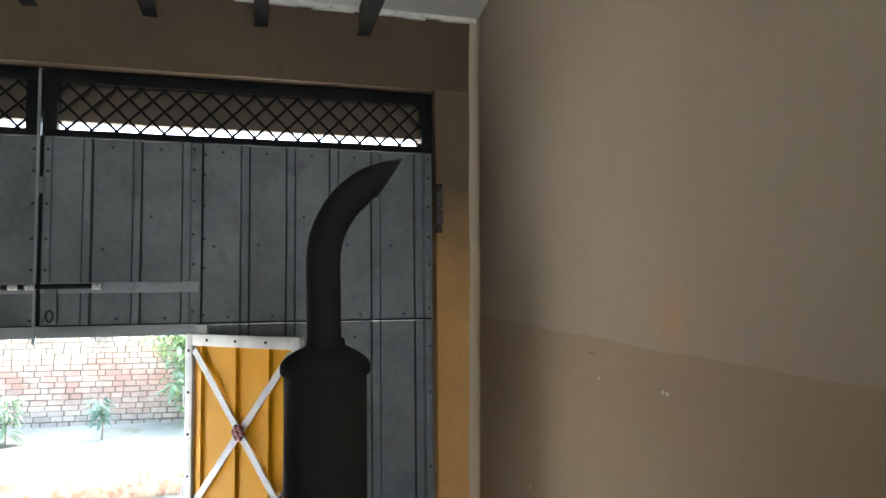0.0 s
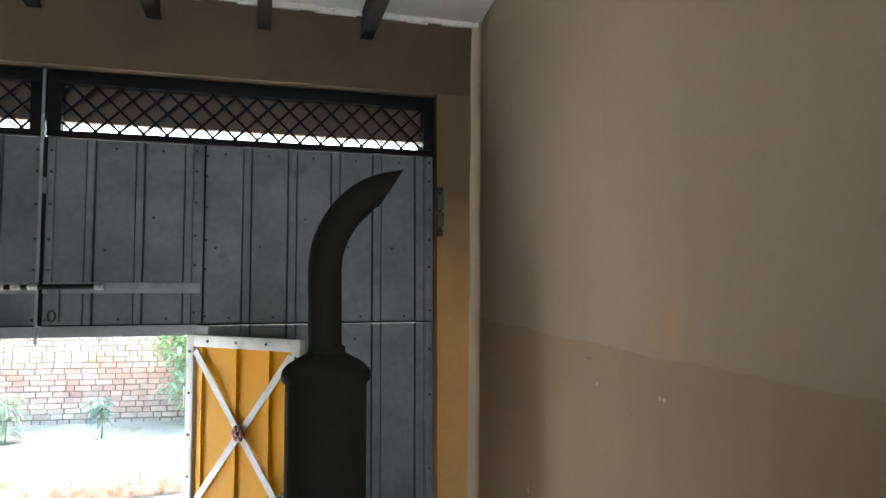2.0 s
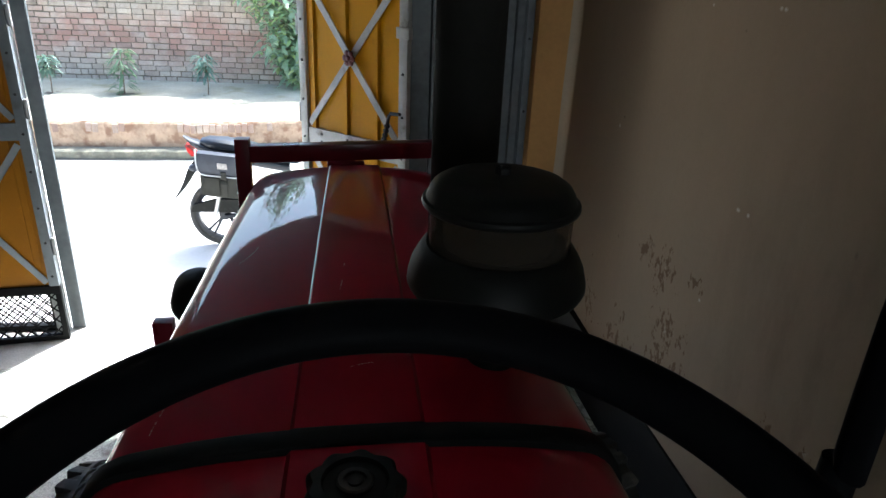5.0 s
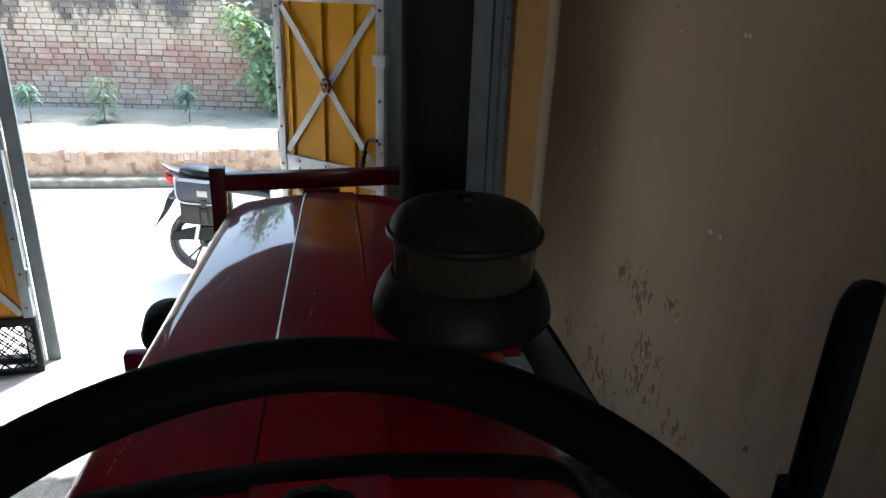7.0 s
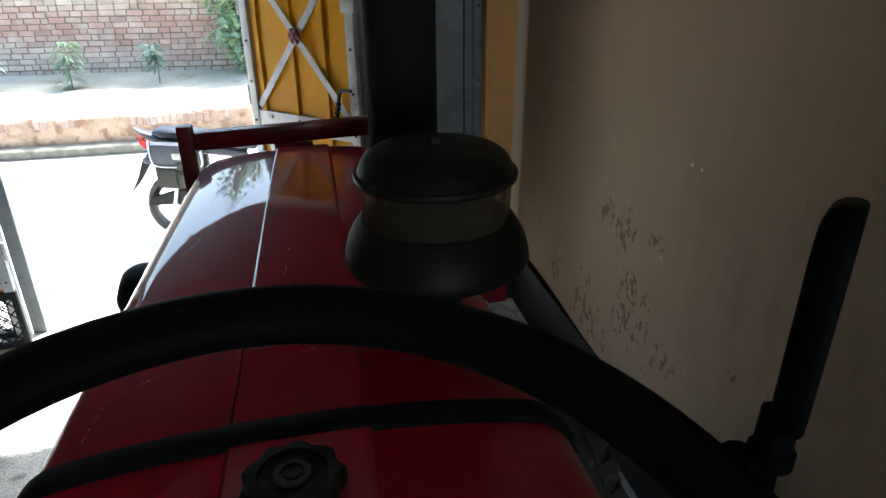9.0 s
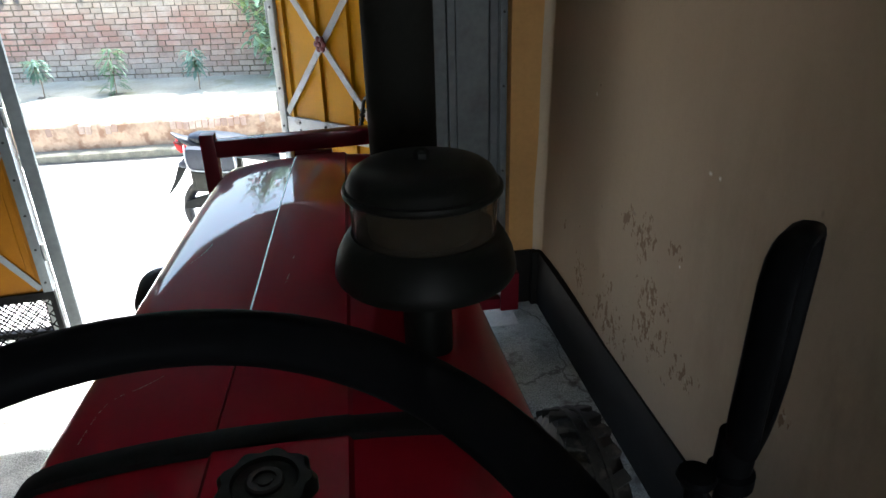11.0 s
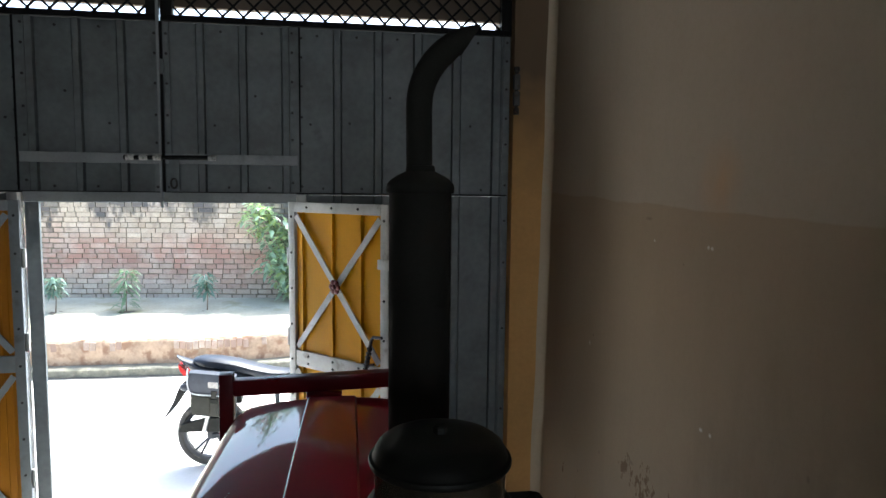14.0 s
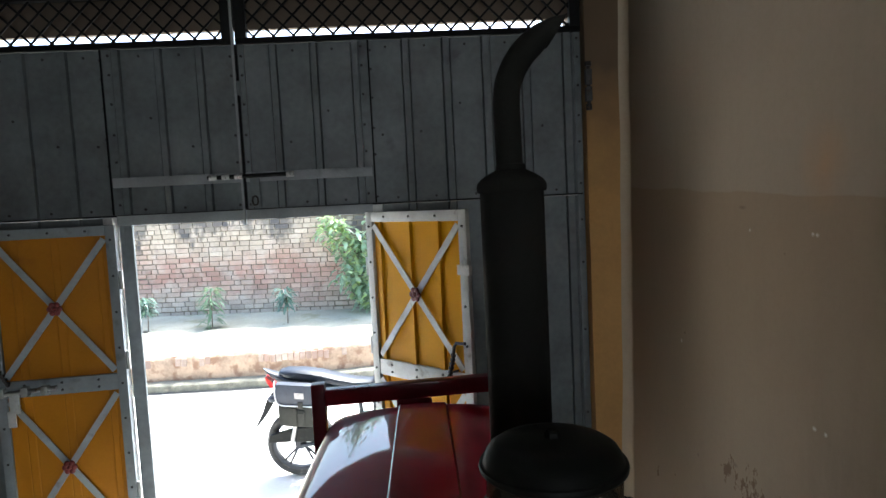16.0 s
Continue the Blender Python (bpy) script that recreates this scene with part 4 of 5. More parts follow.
# fuel cap
fx, fy, fz = CX - 0.012, 0.817, hood_top(0.817)
bm = nb()
lathe(bm, [(0.03, -0.01), (0.034, 0.0), (0.034, 0.012), (0.02, 0.014)], (fx, fy, fz))
cap = part("fuel_cap", bm, M_PLAST, tractor, "black ribbed fuel cap with a keyhole")
bm = nb()
seg, rings = 72, []
for r, h in ((0.046, 0.012), (0.052, 0.016), (0.052, 0.030), (0.047, 0.036), (0.036, 0.037), (0.034, 0.032)):
    rings.append([bm.verts.new((fx + math.cos(a) * (r * (1 + (0.06 * math.cos(9 * a) if r > 0.04 else 0))), fy + math.sin(a) * (r * (1 + (0.06 * math.cos(9 * a) if r > 0.04 else 0))), fz + h))
                  for a in [2 * math.pi * k / seg for k in range(seg)]])
for a, b in zip(rings, rings[1:]):
    for k in range(seg):
        bm.faces.new((a[k], a[(k + 1) % seg], b[(k + 1) % seg], b[k]))
bm.faces.new(rings[-1])
part("grip", bm, M_PLAST, cap)
bm = nb()
lathe(bm, [(0.020, 0.0), (0.020, 0.036), (0.018, 0.038), (0.0125, 0.038), (0.0125, 0.034), (0.008, 0.034), (0.008, 0.037)], (fx, fy, fz), 28)
part("lock_barrel", bm, M_RUST, cap)

# exhaust silencer
MX, MY = 0.709, 1.45
exhaust = part("silencer", lathe(nb(), [(0.055, 1.38), (0.0625, 1.40), (0.0625, 1.90), (0.063, 1.902), (0.063, 1.908), (0.0625, 1.91), (0.0625, 2.132)], (MX, MY, 0), 48), M_MATT, tractor, "matt black upright exhaust silencer")
part("end_cap", lathe(nb(), [(0.0600, 2.128), (0.0662, 2.128), (0.0682, 2.132), (0.0684, 2.139), (0.0668, 2.146), (0.0600, 2.154), (0.0480, 2.162), (0.0350, 2.1685), (0.0296, 2.1715), (0.0290, 2.179), (0.0278, 2.182), (0.0250, 2.183)], (MX, MY, 0), 48), M_MATT, exhaust)
pipe = smooth_path([(MX - 0.002, MY, 2.17), (MX - 0.003, MY, 2.24), (MX - 0.003, MY, 2.31), (MX + 0.006, MY, 2.350), (MX + 0.027, MY, 2.387), (MX + 0.054, MY, 2.413), (MX + 0.080, MY, 2.427), (MX + 0.100, MY, 2.433)], 6)
bm = sweep(nb(), pipe, [0.0262] * (len(pipe) - 9) + [0.0255] * 9, 24, skew=0.030)
part("tail_pipe", bm, M_MATT, exhaust, "curved outlet pipe with a slanted mouth")

# air pre-cleaner
PX, PY = 0.707, 1.137
pre = part("precleaner_base", lathe(nb(), [(0.037, 1.40), (0.037, 1.578), (0.085, 1.576), (0.122, 1.577), (0.1300, 1.581), (0.1335, 1.589), (0.1325, 1.599), (0.1275, 1.618), (0.1195, 1.634), (0.1120, 1.645), (0.106, 1.648), (0.101, 1.645)], (PX, PY, 0), 56), M_PLAST, tractor, "black plastic air pre-cleaner base on a pipe")
part("precleaner_bowl", lathe(nb(), [(0.100, 1.639), (0.1035, 1.643), (0.1055, 1.708), (0.102, 1.708), (0.099, 1.645)], (PX, PY, 0), 56), M_BOWL, pre, "smoked clear plastic dust bowl")
part("precleaner_core", lathe(nb(), [(0.06, 1.62), (0.080, 1.636), (0.084, 1.695), (0.05, 1.705)], (PX, PY, 0), 40), mat("dusty_core", (0.022, 0.019, 0.016), 0.85, spec=0.2, scale=20), pre)
part("precleaner_lid", lathe(nb(), [(0.104, 1.704), (0.1105, 1.704), (0.1135, 1.707), (0.1142, 1.711), (0.1130, 1.715), (0.1085, 1.7165), (0.1070, 1.719), (0.1045, 1.727), (0.0990, 1.736), (0.088, 1.7435), (0.070, 1.7480), (0.045, 1.7500), (0.020, 1.7508), (0.012, 1.7515)], (PX, PY, 0), 56), M_PLAST, pre, "domed black lid")
part("lid_nut", lathe(nb(), [(0.0115, 1.750), (0.0115, 1.760), (0.008, 1.764)], (PX, PY, 0), 6), M_PLAST, pre, smooth=False)
part("hood_grommet", lathe(nb(), [(0.052, 1.395), (0.052, 1.432), (0.046, 1.436), (0.038, 1.434)], (PX, PY, 0), 32), M_RUB, pre)

# front guard
bm = nb()
for sx in (-1, 1):
    bm = nb()
    box(bm, CX + sx * 0.355 - 0.024, 2.49, 0.45, CX + sx * 0.355 + 0.024, 2.54, 1.478, 0.005)
    part("guard_post", bm, M_DKRED, tractor, "dark red square tube")
bm = nb()
box(bm, CX - 0.332, 2.488, 1.407, CX + 0.332, 2.542, 1.465, 0.009)
for v in bm.verts:
    v.co.z += (v.co.x - CX) * 0.028
part("guard_top_bar", bm, M_DKRED, tractor, "dark red square tube")
bm = nb()
box(bm, CX - 0.332, 2.495, 0.62, CX + 0.332, 2.535, 0.68, 0.005)
part("guard_low_bar", bm, M_DKRED, tractor, "dark red square tube")
bm = nb()
box(bm, CX - 0.075, 2.45, 1.382, CX + 0.05, 2.495, 1.408, 0.006)
part("guard_stay", bm, M_DKRED, tractor, "dark red stay behind the guard bar")

# head lamps and red lamp brackets on either side
for sx in (-1, 1):
    hx = CX + sx * 0.385
    lamp = part("head_lamp", lathe(nb(), [(0.02, -0.07), (0.045, -0.055), (0.060, -0.025), (0.066, 0.02), (0.069, 0.045), (0.066, 0.055), (0.058, 0.053)], (hx, 1.80, 1.235), 32, "y"), M_PLAST, tractor, "round black head lamp")
    part("lens", lathe(nb(), [(0.058, 0.05), (0.04, 0.062), (0.01, 0.066)], (hx, 1.80, 1.235), 32, "y"), M_PALE, lamp)
    bm = nb()
    bxx = CX + (0.535 if sx > 0 else -0.515)
    box(bm, bxx - 0.027, 1.925, 1.035, bxx + 0.027, 1.965, 1.155 if sx > 0 else 1.105, 0.004)
    br = part("lamp_bracket", bm, M_DKRED, tractor, "dark red steel bracket")
    bm = nb()
    box(bm, min(CX + sx * 0.2, bxx), 1.93, 1.04, max(CX + sx * 0.2, bxx), 1.96, 1.075, 0.004)
    rod(bm, (hx, 1.80, 1.17), (hx, 1.90, 0.97), 0.014, 10)
    part("arm", bm, M_DKRED, br)

# engine, radiator, chassis, axle
bm = nb()
box(bm, CX - 0.20, 0.62, 0.50, CX + 0.20, 2.05, 1.03, 0.03)
for k in range(4):
    box(bm, CX + 0.20, 0.95 + k * 0.24, 0.80, CX + 0.25, 1.10 + k * 0.24, 0.98, 0.01)
    box(bm, CX - 0.25, 0.95 + k * 0.24, 0.80, CX - 0.20, 1.10 + k * 0.24, 0.98, 0.01)
part("engine", bm, M_ENGINE, tractor, "grimy grey engine block")
bm = nb()
box(bm, CX - 0.27, 2.12, 0.55, CX + 0.27, 2.42, 1.12, 0.02)
part("radiator_shell", bm, M_PLAST, tractor)
bm = nb()
box(bm, CX - 0.13, 0.1, 0.42, CX + 0.13, 0.64, 0.95, 0.04)
part("clutch_housing", bm, M_ENGINE, tractor)
bm = nb()
box(bm, CX - 0.12, 1.62, 0.30, CX + 0.12, 2.45, 0.50, 0.02)
part("front_support", bm, M_ENGINE, tractor)
bm = nb()
rod(bm, (CX - 0.66, 1.80, 0.33), (CX + 0.66, 1.80, 0.33), 0.045, 16)
part("front_axle", bm, M_ENGINE, tractor)


def front_wheel(sx):
    cx, cy, cz, R, hw = CX + sx * 0.75, 1.80, FLOOR + 0.36, 0.36, 0.085
    prof = [(0.21, -0.07), (0.24, -0.085), (0.30, -0.088), (0.335, -0.075), (0.348, -0.045), (0.352, 0), (0.348, 0.045), (0.335, 0.075), (0.30, 0.088), (0.24, 0.085), (0.21, 0.07)]
    bm = lathe(nb(), prof, (cx, cy, cz), 56, "x", True)
    ty = part("front_tyre", bm, M_RUB, tractor, "dusty black ribbed tyre")
    bm = nb()
    for k in range(26):
        a = 2 * math.pi * k / 26
        for s in (-1, 1):
            m = Matrix.Translation((cx, cy, cz)) @ Matrix.Rotation(a + s * 0.06, 4, "X")
            box(bm, s * 0.045 - 0.036, -0.020, 0.326, s * 0.045 + 0.036, 0.020, 0.357, 0.008, m @ Matrix.Rotation(0.4 * s, 4, "Z"))
    for x in (-0.02, 0.02):
        lathe(bm, [(0.348, x - 0.008), (0.361, x - 0.006), (0.361, x + 0.006), (0.348, x + 0.008)], (cx, cy, cz), 56, "x", True)
    part("tread", bm, M_RUB, ty)
    bm = lathe(nb(), [(0.06, -0.03), (0.17, -0.02), (0.205, -0.065), (0.22, -0.075), (0.22, 0.075), (0.205, 0.065), (0.17, 0.02), (0.06, 0.03)], (cx, cy, cz), 40, "x")
    part("front_rim", bm, M_STEEL, ty)


front_wheel(-1)
front_wheel(1)

# steering wheel
SW, SR, ST, SWR = Vector((0.5008, 0.3838, 1.7655)), 0.2075, radians(16.2), 0.0166
smat = Matrix.Translation(SW) @ Matrix.Rotation(ST, 4, "X")
bm = nb()
n1, n2, rings = 96, 16, []
for i in range(n1):
    a = 2 * math.pi * i / n1
    rings.append([bm.verts.new(smat @ Vector(((SR + SWR * math.cos(b)) * math.cos(a), (SR + SWR * math.cos(b)) * math.sin(a), SWR * 0.85 * math.sin(b)))) for b in [2 * math.pi * k / n2 for k in range(n2)]])
for i in range(n1):
    for k in range(n2):
        bm.faces.new((rings[i][k], rings[(i + 1) % n1][k], rings[(i + 1) % n1][(k + 1) % n2], rings[i][(k + 1) % n2]))
swheel = part("steering_wheel", bm, M_WHEELRIM, tractor, "black steering wheel rim")
for a in (90, 180, 0):
    bm = nb()
    d = Vector((math.cos(radians(a - 180)), math.sin(radians(a - 180)), 0))
    sweep(bm, [smat @ (d * 0.03 + Vector((0, 0, -0.05))), smat @ (d * 0.12 + Vector((0, 0, -0.03))), smat @ (d * SR)], 0.008, 10)
    part("spoke", bm, M_STEEL, swheel)
bm = nb()
rod(bm, smat @ Vector((0, 0, -0.07)), smat @ Vector((0, 0, -0.015)), 0.04, 24)
part("hub", bm, M_PLAST, swheel)
bm = nb()
rod(bm, smat @ Vector((0, 0, -0.5)), smat @ Vector((0, 0, -0.06)), 0.022, 16)
part("steering_column", bm, M_ENGINE, tractor)

# rear-view mirror on its stalk
MIR = pose(0.964, 0.691, 1.721, 0.5, 4.8, 43)
outline = [(-0.046, -0.120), (-0.004, -0.120), (0.020, -0.112), (0.046, -0.078), (0.054, 0.048), (0.050, 0.068), (0.037, 0.078), (-0.018, 0.080), (-0.038, 0.070), (-0.047, 0.048), (-0.048, -0.10)]


def mirror_layers(bm, layers):
    lay = [[bm.verts.new(MIR @ Vector((x * q, y, z * q))) for x, z in outline] for y, q in layers]
    for a, b in zip(lay, lay[1:]):
        for i in range(len(a)):
            bm.faces.new((a[i], a[(i + 1) % len(a)], b[(i + 1) % len(b)], b[i]))
    bm.faces.new(lay[0])
    bm.faces.new(lay[-1])
    return bm


mirror = part("mirror_housing", mirror_layers(nb(), ((0.001, 0.82), (-0.004, 0.84), (-0.006, 0.88), (-0.006, 0.95), (-0.003, 0.985), (0.003, 1.0), (0.013, 0.985), (0.020, 0.93), (0.024, 0.82), (0.025, 0.4))), M_WHEELRIM, tractor, "black rear-view mirror on a jointed stalk")
part("mirror_glass", mirror_layers(nb(), ((0.0, 0.825), (0.002, 0.825))), M_MIRROR, mirror, smooth=False)
bm = nb()
rod(bm, (0.933, 0.687, 1.555), (0.936, 0.688, 1.606), 0.0175, 20)
lathe(bm, [(0.0175, 1.548), (0.0215, 1.552), (0.0215, 1.566), (0.0175, 1.570)], (0.9335, 0.687, 0), 20)
rod(bm, (0.918, 0.675, 1.05), (0.932, 0.686, 1.556), 0.011, 14)
part("mirror_stalk", bm, M_WHEELRIM, mirror, "stout black swivel joint on a thin stalk")
bm = nb()
lathe(bm, [(0.008, 1.561), (0.0165, 1.563), (0.0185, 1.568), (0.0165, 1.572), (0.006, 1.574)], (0.897, 0.683, 0), 20)
rod(bm, (0.897, 0.683, 1.30), (0.897, 0.683, 1.562), 0.009, 12)
box(bm, 0.890, 0.676, 1.562, 0.925, 0.692, 1.569, 0.003)
part("stalk_plate", bm, M_WHEELRIM, mirror)
bm = nb()
box(bm, CX + 0.10, 0.60, 1.04, 0.93, 0.70, 1.08, 0.004)
part("stalk_arm", bm, M_ENGINE, mirror)

# ---- outside ----
ROAD, BANK = -0.30, 0.14


def kerb_y(x):
    return 8.93 + 0.02 * math.sin(x * 0.7) + (0.10 * (x + 1.4) ** 1.6 if x > -1.4 else 0)


def wall_y(x):
    return 12.08 - 0.095 * (x + 1.5)


def strip(bm, xs, rows):
    """A sheet over stations xs; each row is a function x -> (y, z)."""
    grid = [[bm.verts.new((x, *f(x))) for f in rows] for x in xs]
    for a, b in zip(grid, grid[1:]):
        for j in range(len(rows) - 1):
            bm.faces.new((a[j], b[j], b[j + 1], a[j + 1]))
    return bm


bm = nb()
xs = [-400, -120, -40] + [-16 + 0.5 * k for k in range(65)] + [40, 120, 400]


def wob(x, y, s=1.0, a=0.012):
    return a * noise.noise((x * s, y * s, 2.0))


rows = [lambda x, y=y: (y, ROAD + 0.001 + (wob(x, y) if y > 4.9 else 0)) for y in (-60, 4.7, 5.2, 5.8, 6.4, 7.0, 7.6, 8.2, 8.6)] + [lambda x: (kerb_y(x) + 0.02, ROAD)]
strip(bm, xs, rows)
solid("road", bm, M_ROAD, "pale dusty concrete road in full sun", "road", "structure")

bm = nb()
rows = [lambda x: (kerb_y(x), ROAD - 0.05), lambda x: (kerb_y(x) + 0.004, ROAD + 0.095 + 0.5 * wob(x, 3, 2)), lambda x: (kerb_y(x) + 0.03, ROAD + 0.118 + 0.5 * wob(x, 3, 2)),
        lambda x: (kerb_y(x) + 0.16, ROAD + 0.125), lambda x: (kerb_y(x) + 0.20, ROAD + 0.10)]
xk = [-14 + 0.25 * k for k in range(100)]
strip(bm, xk, rows)
gutter_rows = [lambda x: (kerb_y(x) - 0.075 - 0.02 * noise.noise((x * 1.7, 9, 1)), ROAD + 0.008), lambda x: (kerb_y(x) - 0.03, ROAD + 0.011), lambda x: (kerb_y(x) + 0.012, ROAD + 0.014)]
solid("kerb", bm, M_KERB, "low weathered cement kerb along the road", "kerb", "structure")

bm = nb()
strip(bm, xk, gutter_rows)
solid("gutter", bm, M_KERB_FOOT, "thin dark strip along the foot of the kerb", "gutter", "structure")
bm = nb()


def rough_edge(x):
    return 0.022 * noise.noise((x * 3.1, 0.3, 0)) + 0.012 * noise.noise((x * 11, 4, 0))


rows = [lambda x: (kerb_y(x) + 0.17 + 0.01 * noise.noise((x * 5, 1, 1)), ROAD + 0.05), lambda x: (kerb_y(x) + 0.18 + 0.018 * noise.noise((x * 6, 2, 1)), ROAD + 0.22),
        lambda x: (kerb_y(x) + 0.18 + 0.018 * noise.noise((x * 7, 3, 1)), ROAD + 0.33), lambda x: (kerb_y(x) + 0.19 + 0.02 * noise.noise((x * 7, 4, 1)), BANK - 0.035 + rough_edge(x)),
        lambda x: (kerb_y(x) + 0.225, BANK - 0.004 + rough_edge(x)), lambda x: (kerb_y(x) + 0.32, BANK - 0.01)]
strip(bm, [-14 + 0.08 * k for k in range(312)], rows)
solid("retaining_ledge", bm, M_LEDGE, "low brick retaining ledge with flaking pinkish plaster", "ledge", "structure")

bm = nb()
rows = [lambda x: (kerb_y(x) + 0.26, BANK - 0.012)] + [lambda x, f=f: (kerb_y(x) + 0.3 + f * (wall_y(x) - kerb_y(x) - 0.3), BANK + 0.035 * noise.noise((x * 1.1, f * 3, 7)) * (1 - abs(2 * f - 1)) + 0.05 * f * f) for f in
                                                        [k / 14 for k in range(15)]] + [lambda x: (wall_y(x) + 0.5, BANK + 0.05)]
strip(bm, [-30, -20] + [-14 + 0.2 * k for k in range(125)] + [14, 20, 30], rows)
solid("bank", bm, M_DUST, "dry pale earth bank in front of the brick wall", "ground", "structure")
bm = nb()
strip(bm, [-400, -40, 40, 400], [lambda x: (12.8, 0.1), lambda x: (60, 0.1), lambda x: (600, 0.1)])
solid("ground", bm, M_DUST, "dry earth beyond the wall", "ground", "structure")


# old brick boundary wall: mortar core, bricks as pieces
def brick_wall():
    bm = nb()
    z0, top = BANK - 0.1, 2.62
    xs = [-14 + 0.5 * k for k in range(45)]
    grid = [[bm.verts.new(v) for v in ((x, wall_y(x), z0), (x, wall_y(x), top + 0.04 * noise.noise((x, 0, 0))), (x, wall_y(x) + 0.3, top), (x, wall_y(x) + 0.3, z0))] for x in xs]
    for a, b in zip(grid, grid[1:]):
        for j in range(3):
            bm.faces.new((a[j], b[j], b[j + 1], a[j + 1]))
    bm.faces.new(grid[0])
    bm.faces.new(grid[-1])
    core = solid("boundary_wall", bm, M_MORTAR, "old red brick boundary wall with pale scouring and black mould", "wall", "structure")
    r = random.Random(4)
    course = 0.0885
    kinds = [link_mesh("brick", box(nb(), -w / 2, -0.014, -0.039, w / 2, 0.03, 0.039, 0.008), M, False) for M in (M_BRICK, M_BRICK_PALE, M_BRICK_RED, M_BRICK_DARK) for w in (0.232, 0.108, 0.165)]
    rest = nb()
    rows = int((top - BANK) / course)
    count = 0
    for j in range(rows):
        z = BANK + 0.03 + (j + 0.5) * course
        x = -12 + (0.058 if j % 2 else 0) + r.random() * 0.02
        while x < 4.5:
            w = r.choice((2, 2, 0, 0, 0, 1)) if j % 3 else r.choice((0, 0, 1, 2, 2))
            wid = (0.232, 0.108, 0.165)[w]
            cx = x + wid / 2
            x += wid + 0.010 + r.random() * 0.006
            k = r.choice((0, 0, 0, 1, 2, 3))
            m = Matrix.Translation((cx, wall_y(cx) - 0.006 * r.random(), z + 0.006 * (r.random() - 0.5) + 0.016 * noise.noise((cx * 0.6, j * 0.3, 0)))) @ Matrix.Rotation(-0.0947 + 0.02 * (r.random() - 0.5), 4, "Z") @ Matrix.Rotation(0.05 * (r.random() - 0.5), 4, "Y")
            if -4.2 < cx < -0.8 and 0.3 < z < 1.9 and count < 300:
                ob = new("brick", kinds[k * 3 + w])
                ob.parent, ob.matrix_local = core, m
                count += 1
            else:
                others[k].append((m, wid))
    for k, M in enumerate((M_BRICK, M_BRICK_PALE, M_BRICK_RED, M_BRICK_DARK)):
        vs, fs = [], []
        for m, wid in others[k]:
            b = len(vs)
            for dx in (-wid / 2, wid / 2):
                for dy, e in ((-0.014, 0.006), (0.03, 0)):
                    for dz in (-0.039, 0.039):
                        vs.append(m @ Vector((dx - math.copysign(e, dx), dy, dz - math.copysign(e, dz))))
            for f in ((0, 1, 5, 4), (0, 1, 3, 2), (4, 5, 7, 6), (0, 4, 6, 2), (1, 5, 7, 3)):
                fs.append(tuple(b + i for i in f))
        me = bpy.data.meshes.new("brickwork")
        me.from_pydata([tuple(v) for v in vs], [], fs)
        me.materials.append(M)
        ob = new("brickwork", me)
        ob.parent = core
        tagged(ob, kind="stuff")


others = [[], [], [], []]


